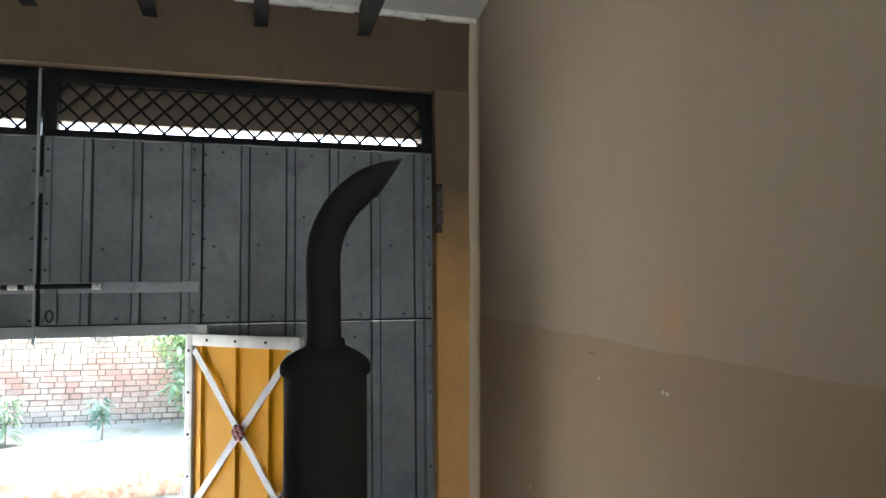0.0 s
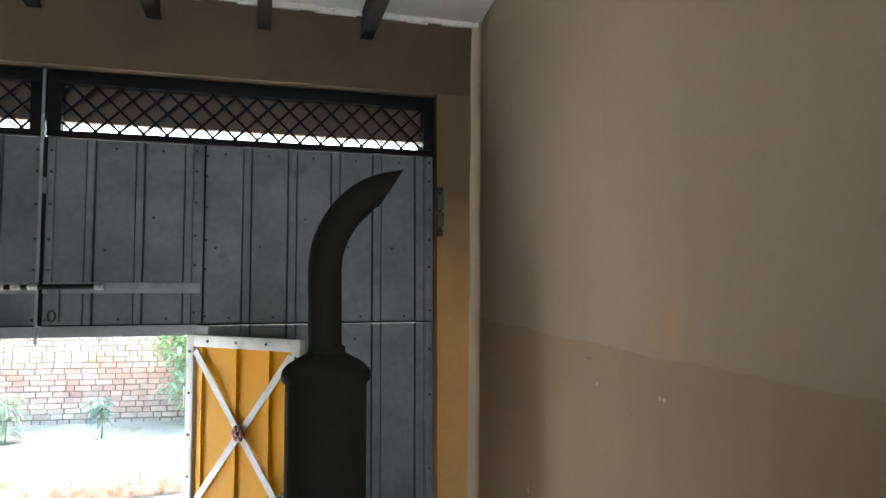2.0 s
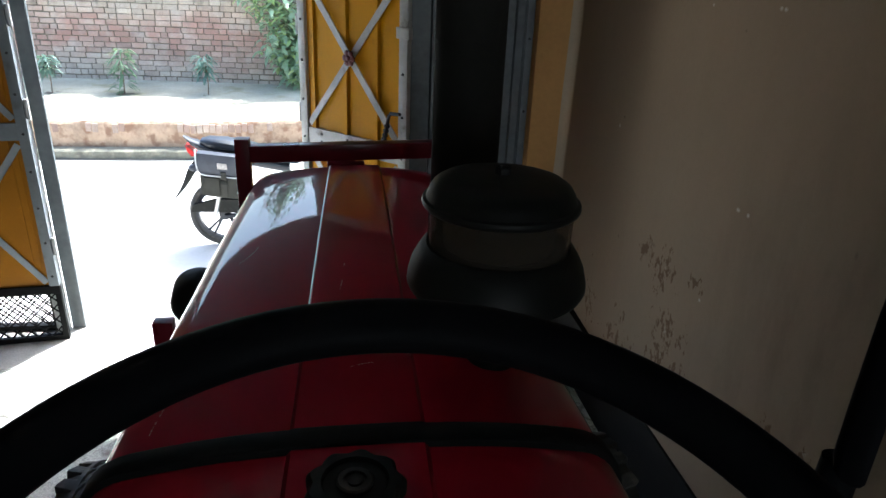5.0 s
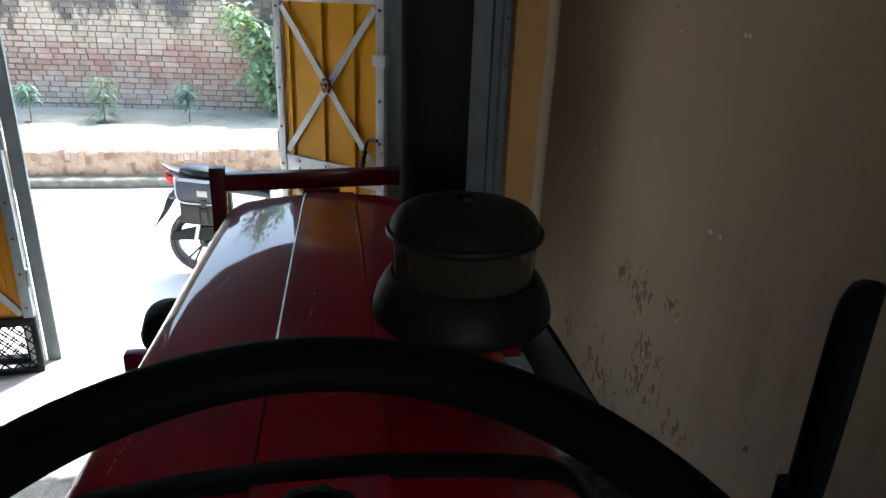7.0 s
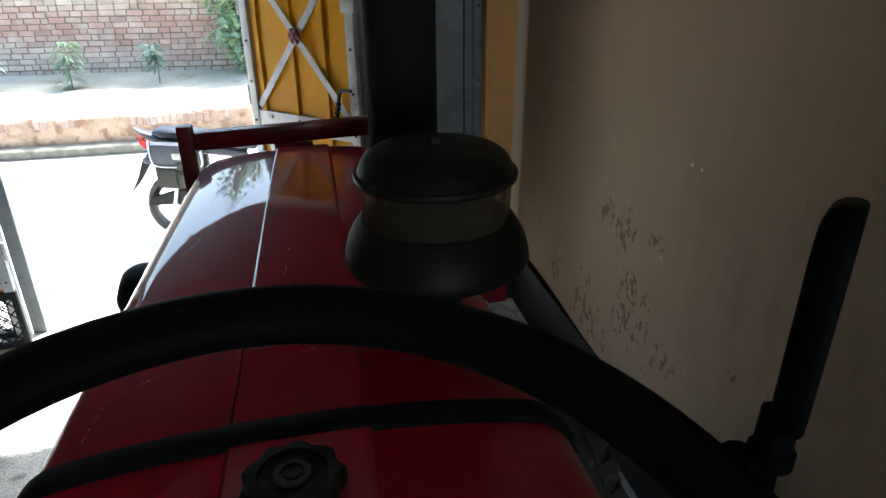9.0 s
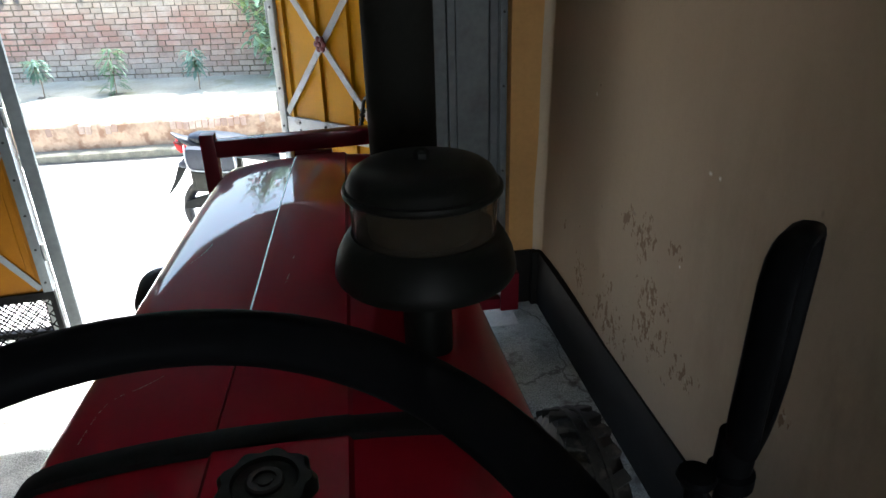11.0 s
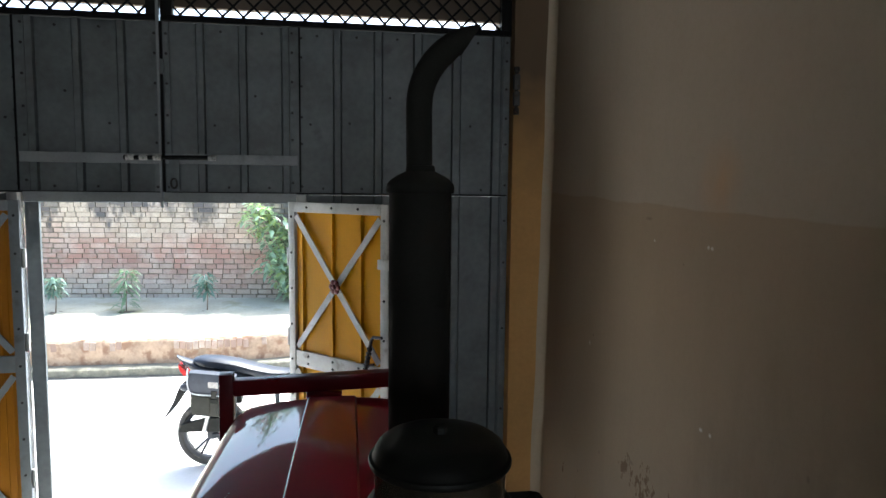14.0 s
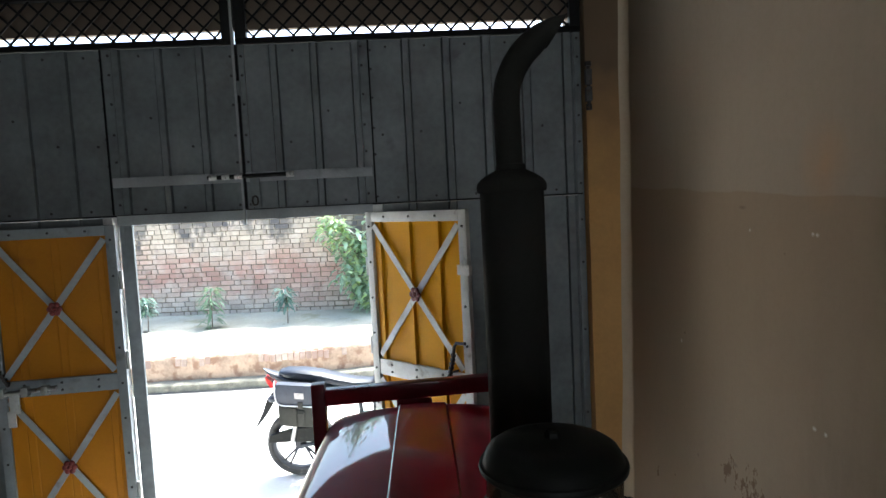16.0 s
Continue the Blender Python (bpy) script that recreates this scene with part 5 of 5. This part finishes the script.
def brick_mat(name, tone, extra):
    """Weathered brick: pale and salty at the foot, red above it, scoured buff higher up, black mould hanging in tongues from the top."""
    m, n, l, b = emit_free(name)

    def mn(op, x, y=None, clamp=False):
        q = n.new("ShaderNodeMath")
        q.operation, q.use_clamp = op, clamp
        for i, v in enumerate((x, y)):
            if isinstance(v, (int, float)):
                q.inputs[i].default_value = v
            elif v is not None:
                l.new(v, q.inputs[i])
        return q.outputs[0]

    def noise_at(scale, stretch=(1, 1, 1), detail=4):
        mp, q = n.new("ShaderNodeMapping"), n.new("ShaderNodeTexNoise")
        mp.inputs["Scale"].default_value = stretch
        q.inputs["Scale"].default_value, q.inputs["Detail"].default_value = scale, detail
        l.new(geo.outputs["Position"], mp.inputs["Vector"])
        l.new(mp.outputs["Vector"], q.inputs["Vector"])
        return q.outputs["Fac"]

    def mix(fac, c1, c2):
        q = n.new("ShaderNodeMixRGB")
        for k, v in (("Fac", fac), ("Color1", c1), ("Color2", c2)):
            if isinstance(v, tuple):
                q.inputs[k].default_value = (*v, 1)
            elif isinstance(v, (int, float)):
                q.inputs[k].default_value = v
            else:
                l.new(v, q.inputs[k])
        return q.outputs["Color"]

    geo, sep, oi = n.new("ShaderNodeNewGeometry"), n.new("ShaderNodeSeparateXYZ"), n.new("ShaderNodeObjectInfo")
    l.new(geo.outputs["Position"], sep.inputs[0])
    rnd = mn("FRACT", mn("ADD", oi.outputs["Random"], geo.outputs["Random Per Island"]))
    rnd2 = mn("FRACT", mn("MULTIPLY", rnd, 37.7))
    big = noise_at(1.1, (1, 1, 1.6))
    z = mn("ADD", sep.outputs["Z"], mn("ADD", mn("MULTIPLY", mn("SUBTRACT", big, 0.5), 0.9), mn("MULTIPLY", mn("SUBTRACT", rnd, 0.5), 0.14)))
    ramp = n.new("ShaderNodeValToRGB")
    e = ramp.color_ramp.elements
    e[0].position, e[1].position = 0.14, 0.94
    e[0].color, e[1].color = (0.31, 0.27, 0.22, 1), (0.335, 0.28, 0.20, 1)
    for pos, col in ((0.25, (0.31, 0.215, 0.165)), (0.35, (0.285, 0.143, 0.105)), (0.52, (0.30, 0.155, 0.112)), (0.62, (0.345, 0.225, 0.160)), (0.74, (0.36, 0.29, 0.205))):
        q = e.new(pos)
        q.color = (*col, 1)
    l.new(mn("DIVIDE", z, 2.0), ramp.inputs["Fac"])
    col = mix(extra, ramp.outputs["Color"], tone)
    # dusty smears that ignore the joints, grain
    col = mix(mn("MULTIPLY", mn("SUBTRACT", noise_at(4, (1, 1, 1), 8), 0.46, True), 3.2, True), col, (0.37, 0.31, 0.245))
    col = mix(mn("MULTIPLY", mn("SUBTRACT", noise_at(7, (1, 1, 0.8), 8), 0.54, True), 3.0, True), col, (0.20, 0.155, 0.125))
    grain = noise_at(48, (1, 1, 1), 5)
    col = mix(mn("MULTIPLY", mn("SUBTRACT", grain, 0.42, True), 1.3, True), col, (0.17, 0.12, 0.09))
    # mould tongues
    tongue = mn("ADD", noise_at(1.7, (1, 1, 0.22), 3), mn("MULTIPLY", mn("SUBTRACT", noise_at(9, (1, 1, 0.6), 4), 0.5), 0.5))
    mould = mn("MULTIPLY", mn("SUBTRACT", mn("ADD", sep.outputs["Z"], mn("MULTIPLY", tongue, 2.2)), 2.70), 4.0, True)
    col = mix(mn("MULTIPLY", mould, mn("ADD", 0.52, mn("MULTIPLY", rnd2, 0.46))), col, (0.055, 0.053, 0.054))
    hs = n.new("ShaderNodeHueSaturation")
    hs.inputs["Saturation"].default_value = 0.86
    l.new(mn("ADD", 1.05, mn("MULTIPLY", rnd2, 0.32)), hs.inputs["Value"])
    l.new(col, hs.inputs["Color"])
    l.new(hs.outputs["Color"], b.inputs["Base Color"])
    b.inputs["Roughness"].default_value = 0.9
    b.inputs["Specular IOR Level"].default_value = 0.25
    bp = n.new("ShaderNodeBump")
    bp.inputs["Strength"].default_value, bp.inputs["Distance"].default_value = 0.5, 0.006
    l.new(grain, bp.inputs["Height"])
    l.new(bp.outputs["Normal"], b.inputs["Normal"])
    return m


M_BRICK = brick_mat("old_red_brick", (0.33, 0.25, 0.17), 0.1)
M_BRICK_PALE = brick_mat("scoured_buff_brick", (0.42, 0.35, 0.25), 0.22)
M_BRICK_RED = brick_mat("deep_red_brick", (0.29, 0.16, 0.10), 0.16)
M_BRICK_DARK = brick_mat("dusty_brown_brick", (0.24, 0.20, 0.15), 0.20)


# plants
def blade(bm, base, direction, length, width, droop, rnd):
    """A long folded leaf that droops."""
    d = Vector(direction).normalized()
    side = d.cross(Vector((0, 0, 1)))
    side = side.normalized() if side.length > 1e-3 else Vector((1, 0, 0))
    prev = None
    n = 4
    for k in range(n + 1):
        f = k / n
        p = Vector(base) + d * length * f + Vector((0, 0, -droop * length * f * f))
        w = width * math.sin(math.pi * min(0.97, f * 0.9 + 0.08))
        c = [bm.verts.new(p - side * w), bm.verts.new(p + Vector((0, 0, -0.25 * w))), bm.verts.new(p + side * w)]
        if prev:
            bm.faces.new((prev[0], prev[1], c[1], c[0]))
            bm.faces.new((prev[1], prev[2], c[2], c[1]))
        prev = c


def sapling(x, y, height, seed, material, low, label):
    r = random.Random(seed)
    z = BANK + 0.02
    t = thing("sapling", pose(x, y, z), label, "sapling", "saplings on the bank")
    top = Vector((x + 0.03 * r.uniform(-1, 1), y, z + height * 0.82))
    bm = sweep(nb(), smooth_path([(x, y, z - 0.04), (x + 0.012, y, z + height * 0.4), top], 4), [0.010 - 0.0006 * k for k in range(9)], 8)
    part("trunk", bm, M_BARK, t)
    bm = nb()
    for k in range(130):
        f = low + (1 - low) * r.random() ** 0.85
        a = r.random() * 2 * math.pi
        b = Vector((x, y, z)).lerp(top, f) + Vector((math.cos(a), math.sin(a), 0.3)) * 0.11 * r.random()
        blade(bm, b, (math.cos(a), math.sin(a), r.uniform(-0.3, 0.6)), height * r.uniform(0.15, 0.27), 0.012 + 0.011 * r.random(), r.uniform(0.2, 0.8), r)
    part("crown", bm, material, t, "drooping lance-shaped leaves")
    bm = nb()
    bmesh.ops.create_uvsphere(bm, u_segments=18, v_segments=8, radius=0.19, matrix=Matrix.Translation((x, y, z - 0.03)) @ Matrix.Diagonal((1, 0.8, 0.16, 1)))
    for v in bm.verts:
        v.co.z += 0.03 * noise.noise(v.co * 9)
    part("soil_ring", bm, M_MORTAR, t, "dug earth ring")


sapling(-3.83, 11.05, 0.64, 1, M_BLUELEAF, 0.45, "young sapling with drooping green leaves and a bare stem")
sapling(-2.80, 11.05, 0.78, 2, M_LEAF, 0.03, "bushy young sapling leafy down to the ground")
sapling(-1.57, 11.0, 0.70, 3, M_BLUELEAF, 0.38, "young sapling with bluish drooping leaves and a bare stem")


def bush():
    """A climber-like shrub hanging before the wall: limbs with many small leaves in uneven clumps."""
    r = random.Random(11)
    t = thing("shrub", pose(-0.15, 11.55, BANK), "tall leafy shrub with pale green new leaves against the wall", "shrub")
    tips = []
    for k in range(22):
        a = r.uniform(-0.3, 1.0)
        h = r.uniform(0.35, 2.45) if k > 2 else BANK + 1.42 + 0.16 * k
        end = Vector((-0.10 + (r.uniform(-0.26 - 0.36 * h, 0.25) if k > 2 else -0.84 + 0.05 * k), 11.55 + r.uniform(-0.3, 0.3), h))
        mid = Vector((-0.05 + 0.3 * (end.x + 0.05), 11.55, 0.5 * end.z + 0.3))
        pts = smooth_path([(-0.05 + r.uniform(-0.1, 0.1), 11.55, BANK - 0.05), mid, end], 5)
        part("limb", sweep(nb(), pts, [max(0.004, 0.022 * (1 - i / len(pts))) for i in range(len(pts))], 6), M_BARK, t)
        tips += pts[4:]
    for nm, material, count, seed in (("foliage", M_BUSH, 1600, 1), ("new_foliage", M_LEAF2, 1100, 2)):
        rr = random.Random(seed)
        bm = nb()
        for k in range(count):
            c = rr.choice(tips)
            if material is M_LEAF2 and (c.z < 1.35 or c.x > -0.5) and rr.random() < 0.75:
                continue
            p = c + Vector((rr.gauss(0, 0.09), rr.gauss(0, 0.09), rr.gauss(0, 0.09)))
            a = rr.random() * 6.28
            blade(bm, p, (math.cos(a), math.sin(a), rr.uniform(-0.5, 0.8)), rr.uniform(0.10, 0.19), rr.uniform(0.028, 0.046), 0.5, rr)
        part(nm, bm, material, t)


bush()


def reflection_tree(x, y, height, spread, seed):
    """A broad tree beyond the wall, unseen, added for the bonnet's reflection: forked trunk, limbs, and leaves in loose
    clumps.
    """
    r = random.Random(seed)
    t = thing("tree", pose(x, y, 0.1), "unseen broad green tree beyond the wall, added for bonnet reflections", "tree", "trees beyond the wall")
    fork = Vector((x + 0.15, y, 0.1 + height * 0.34))
    part("trunk", sweep(nb(), smooth_path([(x, y, 0.0), (x + 0.05, y, height * 0.18), fork], 5), [0.19 - 0.008 * k for k in range(11)], 10), M_BARK, t)
    clumps = []
    for k in range(13):
        a = 2 * math.pi * k / 13 + r.uniform(-0.2, 0.2)
        end = fork + Vector((math.cos(a) * spread * r.uniform(0.35, 1.0), math.sin(a) * spread * r.uniform(0.3, 0.7), height * r.uniform(0.18, 0.62)))
        pts = smooth_path([fork, fork.lerp(end, 0.5) + Vector((0, 0, 0.25)), end], 4)
        part("limb", sweep(nb(), pts, [max(0.015, 0.09 * (1 - i / len(pts))) for i in range(len(pts))], 6), M_BARK, t)
        clumps += pts[3:]
    bm = nb()
    for k in range(2600):
        p = r.choice(clumps) + Vector((r.gauss(0, 0.3), r.gauss(0, 0.3), r.gauss(0, 0.24)))
        a = r.random() * 6.28
        blade(bm, p, (math.cos(a), math.sin(a), r.uniform(-0.6, 0.5)), r.uniform(0.16, 0.30), r.uniform(0.05, 0.09), 0.5, r)
    part("crown", bm, M_BLUELEAF, t, "loose clumps of dusty leaves")


# out of view; gives the bonnet a darker mass to reflect
reflection_tree(-2.3, 23.0, 6.6, 2.3, 5)


# ---- motorcycle ----
def motorcycle():
    by, rz = 5.98, ROAD
    t = thing("motorcycle", pose(0.0, by, rz), "dark grey commuter motorcycle with canvas saddlebags, parked on the road", "motorcycle")

    def wheel(cx, nm):
        cz, R = rz + 0.305, 0.305
        w = part(nm, lathe(nb(), [(0.245, -0.03), (0.262, -0.044), (0.285, -0.042), (0.300, -0.022), (0.305, 0), (0.300, 0.022), (0.285, 0.042), (0.262, 0.044), (0.245, 0.03)], (cx, by, cz), 44, "y", True), M_RUB, t, "black tyre")
        part("rim", lathe(nb(), [(0.222, -0.026), (0.25, -0.032), (0.25, 0.032), (0.222, 0.026)], (cx, by, cz), 44, "y", True), M_BIKEGREY, w)
        bm = nb()
        for k in range(5):
            a = 2 * math.pi * k / 5 + 0.3
            for da in (-0.13, 0.13):
                rod(bm, (cx + 0.04 * math.cos(a), by, cz + 0.04 * math.sin(a)), (cx + 0.228 * math.cos(a + da), by, cz + 0.228 * math.sin(a + da)), 0.011, 8)
        rod(bm, (cx, by - 0.06, cz), (cx, by + 0.06, cz), 0.05, 20)
        part("spokes", bm, M_BIKEGREY, w, "five-spoke cast alloy")

    wheel(-0.555, "rear_wheel")
    wheel(0.715, "front_wheel")
    # seat and tail
    def lofted(secs, seg=14):
        bm = nb()
        rings = []
        for x, z, h, w in secs:
            rings.append([bm.verts.new((x, by + w * math.copysign(abs(math.cos(a)) ** 0.6, math.cos(a)), z + h * math.copysign(abs(math.sin(a)) ** 0.8, math.sin(a)))) for a in [2 * math.pi * k / seg for k in range(seg)]])
        for a, b in zip(rings, rings[1:]):
            for k in range(seg):
                bm.faces.new((a[k], a[(k + 1) % seg], b[(k + 1) % seg], b[k]))
        bm.faces.new(rings[0])
        bm.faces.new(rings[-1])
        return bm
    part("seat", lofted([(-0.70, 0.645, 0.020, 0.06), (-0.64, 0.638, 0.042, 0.10), (-0.50, 0.622, 0.048, 0.12), (-0.34, 0.592, 0.048, 0.125), (-0.20, 0.55, 0.045, 0.125), (-0.05, 0.512, 0.045, 0.115), (0.08, 0.50, 0.045, 0.09), (0.16, 0.52, 0.03, 0.07)]), M_SEAT, t, "long black vinyl seat")
    part("fuel_tank", lofted([(0.12, 0.53, 0.05, 0.08), (0.20, 0.565, 0.09, 0.12), (0.36, 0.585, 0.11, 0.145), (0.53, 0.58, 0.10, 0.12), (0.63, 0.545, 0.05, 0.06)]), M_BIKEGREY, t)
    part("tail_cowl", lofted([(-0.845, 0.685, 0.006, 0.022), (-0.785, 0.640, 0.024, 0.06), (-0.62, 0.56, 0.05, 0.10), (-0.42, 0.52, 0.055, 0.11), (-0.2, 0.47, 0.05, 0.11), (0.02, 0.42, 0.04, 0.10)]), M_BIKEGREY, t, "dark grey upswept tail cowl")
    bm = nb()
    lamp = [(-0.828, 0.618), (-0.775, 0.580), (-0.748, 0.530), (-0.785, 0.522), (-0.815, 0.566)]
    near, far = [[bm.verts.new((x, by + q, z)) for x, z in lamp] for q in (-0.055, 0.055)]
    bm.faces.new(near)
    bm.faces.new(far)
    for i in range(5):
        bm.faces.new((near[i], near[(i + 1) % 5], far[(i + 1) % 5], far[i]))
    part("tail_lamp", bm, M_TAIL, t, "red tail lamp lens")
    bm = nb()
    rod(bm, (-0.74, by - 0.20, 0.47), (-0.74, by - 0.09, 0.49), 0.008, 8)
    bmesh.ops.create_uvsphere(bm, u_segments=12, v_segments=8, radius=0.034, matrix=Matrix.Translation((-0.74, by - 0.21, 0.47)) @ Matrix.Diagonal((1.3, 1, 0.9, 1)))
    part("indicator", bm, M_FLAP, t)
    bm = nb()
    prof = [(-0.66, 0.48), (-0.78, 0.42), (-0.86, 0.28), (-0.955, 0.15)]
    pts = smooth_path([(x, by, z) for x, z in prof], 5)
    rows = []
    for i, c in enumerate(pts):
        d = (pts[min(i + 1, len(pts) - 1)] - pts[max(i - 1, 0)]).normalized()
        th = 0.046 * (1 - i / (len(pts) - 1)) + 0.004
        n = Vector((-d.z, 0, d.x)) * th
        w = 0.085 - 0.03 * i / (len(pts) - 1)
        rows.append([bm.verts.new(v) for v in (c + n + Vector((0, w, 0)), c + n - Vector((0, w, 0)), c - n - Vector((0, w * 0.8, 0)), c - n + Vector((0, w * 0.8, 0)))])
    for a, b in zip(rows, rows[1:]):
        for i in range(4):
            bm.faces.new((a[i], a[(i + 1) % 4], b[(i + 1) % 4], b[i]))
    bm.faces.new(rows[0])
    bm.faces.new(rows[-1])
    part("rear_mudguard", bm, M_PLAST, t)

    def slung(bm):
        """Hang a piece of the bag a little nose-down, as the load settles it."""
        for v in bm.verts:
            v.co.z += 0.045 - 0.12 * (v.co.x + 0.52)
        return bm

    for s in (-1, 1):
        bag = part("saddlebag", slung(box(nb(), -0.70, by + s * 0.19 - 0.06, 0.165, -0.33, by + s * 0.19 + 0.055, 0.52, 0.055)), M_BAG, t, "brownish grey canvas saddlebag with a buckled flap")
        f = by + s * 0.262
        part("flap", slung(box(nb(), -0.71, min(f - s * 0.12, f), 0.36, -0.32, max(f - s * 0.12, f), 0.545, 0.05)), M_FLAP, bag, "slate grey vinyl flap")
        edge = [(-0.715, f - s * 0.05, 0.555), (-0.712, f - s * 0.012, 0.51), (-0.706, f + s * 0.004, 0.42), (-0.670, f + s * 0.005, 0.366), (-0.52, f + s * 0.005, 0.362), (-0.37, f + s * 0.005, 0.366), (-0.327, f + s * 0.004, 0.40), (-0.33, f + s * 0.002, 0.50)]
        part("piping", slung(sweep(nb(), smooth_path(edge, 4), 0.006, 8)), M_PIPING, bag, "pale grey piping")
        part("strap", slung(box(nb(), -0.522, min(f, f + s * 0.012), 0.19, -0.478, max(f, f + s * 0.012), 0.40, 0.004)), M_BAG, bag)
        part("buckle", slung(box(nb(), -0.53, min(f, f + s * 0.02), 0.30, -0.47, max(f, f + s * 0.02), 0.335, 0.004)), M_PLAST, bag)
        part("tag", slung(box(nb(), -0.545, min(f, f + s * 0.006), 0.425, -0.468, max(f, f + s * 0.006), 0.475, 0.002)), M_TAG, bag, "small worn pale tag")
        part("pocket", slung(box(nb(), -0.66, min(f - s * 0.01, f - s * 0.002), 0.20, -0.54, max(f - s * 0.01, f + s * 0.012), 0.34, 0.008)), M_BAG, bag)
        part("stud", slung(rod(nb(), (-0.385, f - s * 0.02, 0.235), (-0.385, f + s * 0.008, 0.235), 0.017, 12)), M_PIPING, bag, "pale metal stud")
        bm = nb()
        rod(bm, (-0.62, by + s * 0.135, 0.02), (-0.52, by + s * 0.13, 0.42), 0.018, 12)
        part("shock_absorber", bm, M_STEEL, t)
    bm = nb()
    wedge = [(-0.82, 0.055), (-0.80, 0.115), (-0.60, 0.165), (-0.34, 0.16), (-0.05, 0.12), (-0.05, 0.02), (-0.40, 0.04), (-0.62, 0.05)]
    lo = [bm.verts.new((x, by - 0.125, z)) for x, z in wedge]
    hi = [bm.verts.new((x, by - 0.075, z)) for x, z in wedge]
    bm.faces.new(lo)
    bm.faces.new(hi)
    for i in range(len(wedge)):
        bm.faces.new((lo[i], lo[(i + 1) % 8], hi[(i + 1) % 8], hi[i]))
    part("chain_cover", bm, M_PLAST, t, "long dark chain cover")
    bm = nb()
    sweep(bm, [(-0.34, by + 0.15, -0.06), (-0.1, by + 0.15, -0.10), (0.2, by + 0.13, -0.12)], [0.04, 0.04, 0.02], 14)
    part("exhaust_pipe", bm, M_STEEL, t)
    bm = nb()
    box(bm, -0.05, by - 0.13, -0.10, 0.36, by + 0.13, 0.22, 0.05)
    for k in range(6):
        box(bm, 0.10, by - 0.10, 0.20 + 0.028 * k, 0.36, by + 0.10, 0.215 + 0.028 * k, 0.004)
    part("engine", bm, M_ENGINE, t)
    bm = nb()
    for a, b in (((-0.55, by - 0.09, 0.005), (0.0, by - 0.07, 0.02)), ((-0.55, by + 0.09, 0.005), (0.0, by + 0.07, 0.02)), ((0.0, by, 0.0), (-0.02, by, 0.42)), ((0.36, by, -0.05), (0.56, by, 0.48)), ((-0.75, by, 0.50), (0.5, by, 0.47))):
        rod(bm, a, b, 0.02, 10)
    part("frame", bm, M_BIKEGREY, t)
    for s in (-1, 1):
        bm = nb()
        rod(bm, (0.715, by + s * 0.085, 0.005), (0.55, by + s * 0.085, 0.68), 0.02, 12)
        part("fork_leg", bm, M_STEEL, t)
    bm = nb()
    sweep(bm, smooth_path([(0.40, by - 0.36, 0.74), (0.50, by - 0.2, 0.75), (0.55, by, 0.71), (0.50, by + 0.2, 0.75), (0.40, by + 0.36, 0.74)], 5), 0.013, 10)
    part("handlebar", bm, M_PLAST, t)
    bm = nb()
    bmesh.ops.create_uvsphere(bm, u_segments=20, v_segments=12, radius=0.11, matrix=Matrix.Translation((0.66, by, 0.57)))
    part("head_lamp", bm, M_BIKEGREY, t)
    bm = nb()
    rod(bm, (0.0, by - 0.09, -0.08), (-0.10, by - 0.30, rz), 0.011, 10)
    part("side_stand", bm, M_PLAST, t)
    bm = nb()
    for k in range(12):
        a0, a1 = [radians(20 + 140 * (k + d) / 12) for d in (0, 1)]
        c = [Vector((0.715 + 0.335 * math.cos(a), by + s, 0.005 + 0.335 * math.sin(a))) for a in (a0, a1) for s in (-0.06, 0.06)]
        c += [v + Vector((0, 0, 0.006)) for v in c]
        q = [bm.verts.new(v) for v in c]
        for f in ((0, 1, 3, 2), (4, 5, 7, 6), (0, 2, 6, 4), (1, 3, 7, 5)):
            bm.faces.new([q[i] for i in f])
    part("front_mudguard", bm, M_BIKEGREY, t)


motorcycle()
brick_wall()

# brick-on-edge course showing through the ledge's plaster
ledge = bpy.data.objects["retaining_ledge"]
rr = random.Random(8)
M_LEDGEBRICK = [brick_mat("plastered_brick", c, 0.85) for c in ((0.24, 0.145, 0.10), (0.20, 0.115, 0.08), (0.26, 0.18, 0.13))]
course = [link_mesh("brick", box(nb(), -0.034, -0.012, -0.055, 0.034, 0.03, 0.055, 0.010), M, False) for M in M_LEDGEBRICK]
for k in range(105):
    x = -7.2 + k * 0.079
    if noise.noise((x * 1.3, 3.3, 0)) < -0.2 + 0.06 * (x + 4) or rr.random() < 0.25:
        continue
    ob = new("brick", rr.choice(course))
    ob.parent = ledge
    ob.matrix_local = Matrix.Translation((x, kerb_y(x) + 0.182 + 0.012 * noise.noise((x * 6, 2, 1)) - 0.004 * rr.random(), BANK - 0.095 + 0.03 * rr.random())) @ Matrix.Rotation(0.12 * (rr.random() - 0.5), 4, "Y")
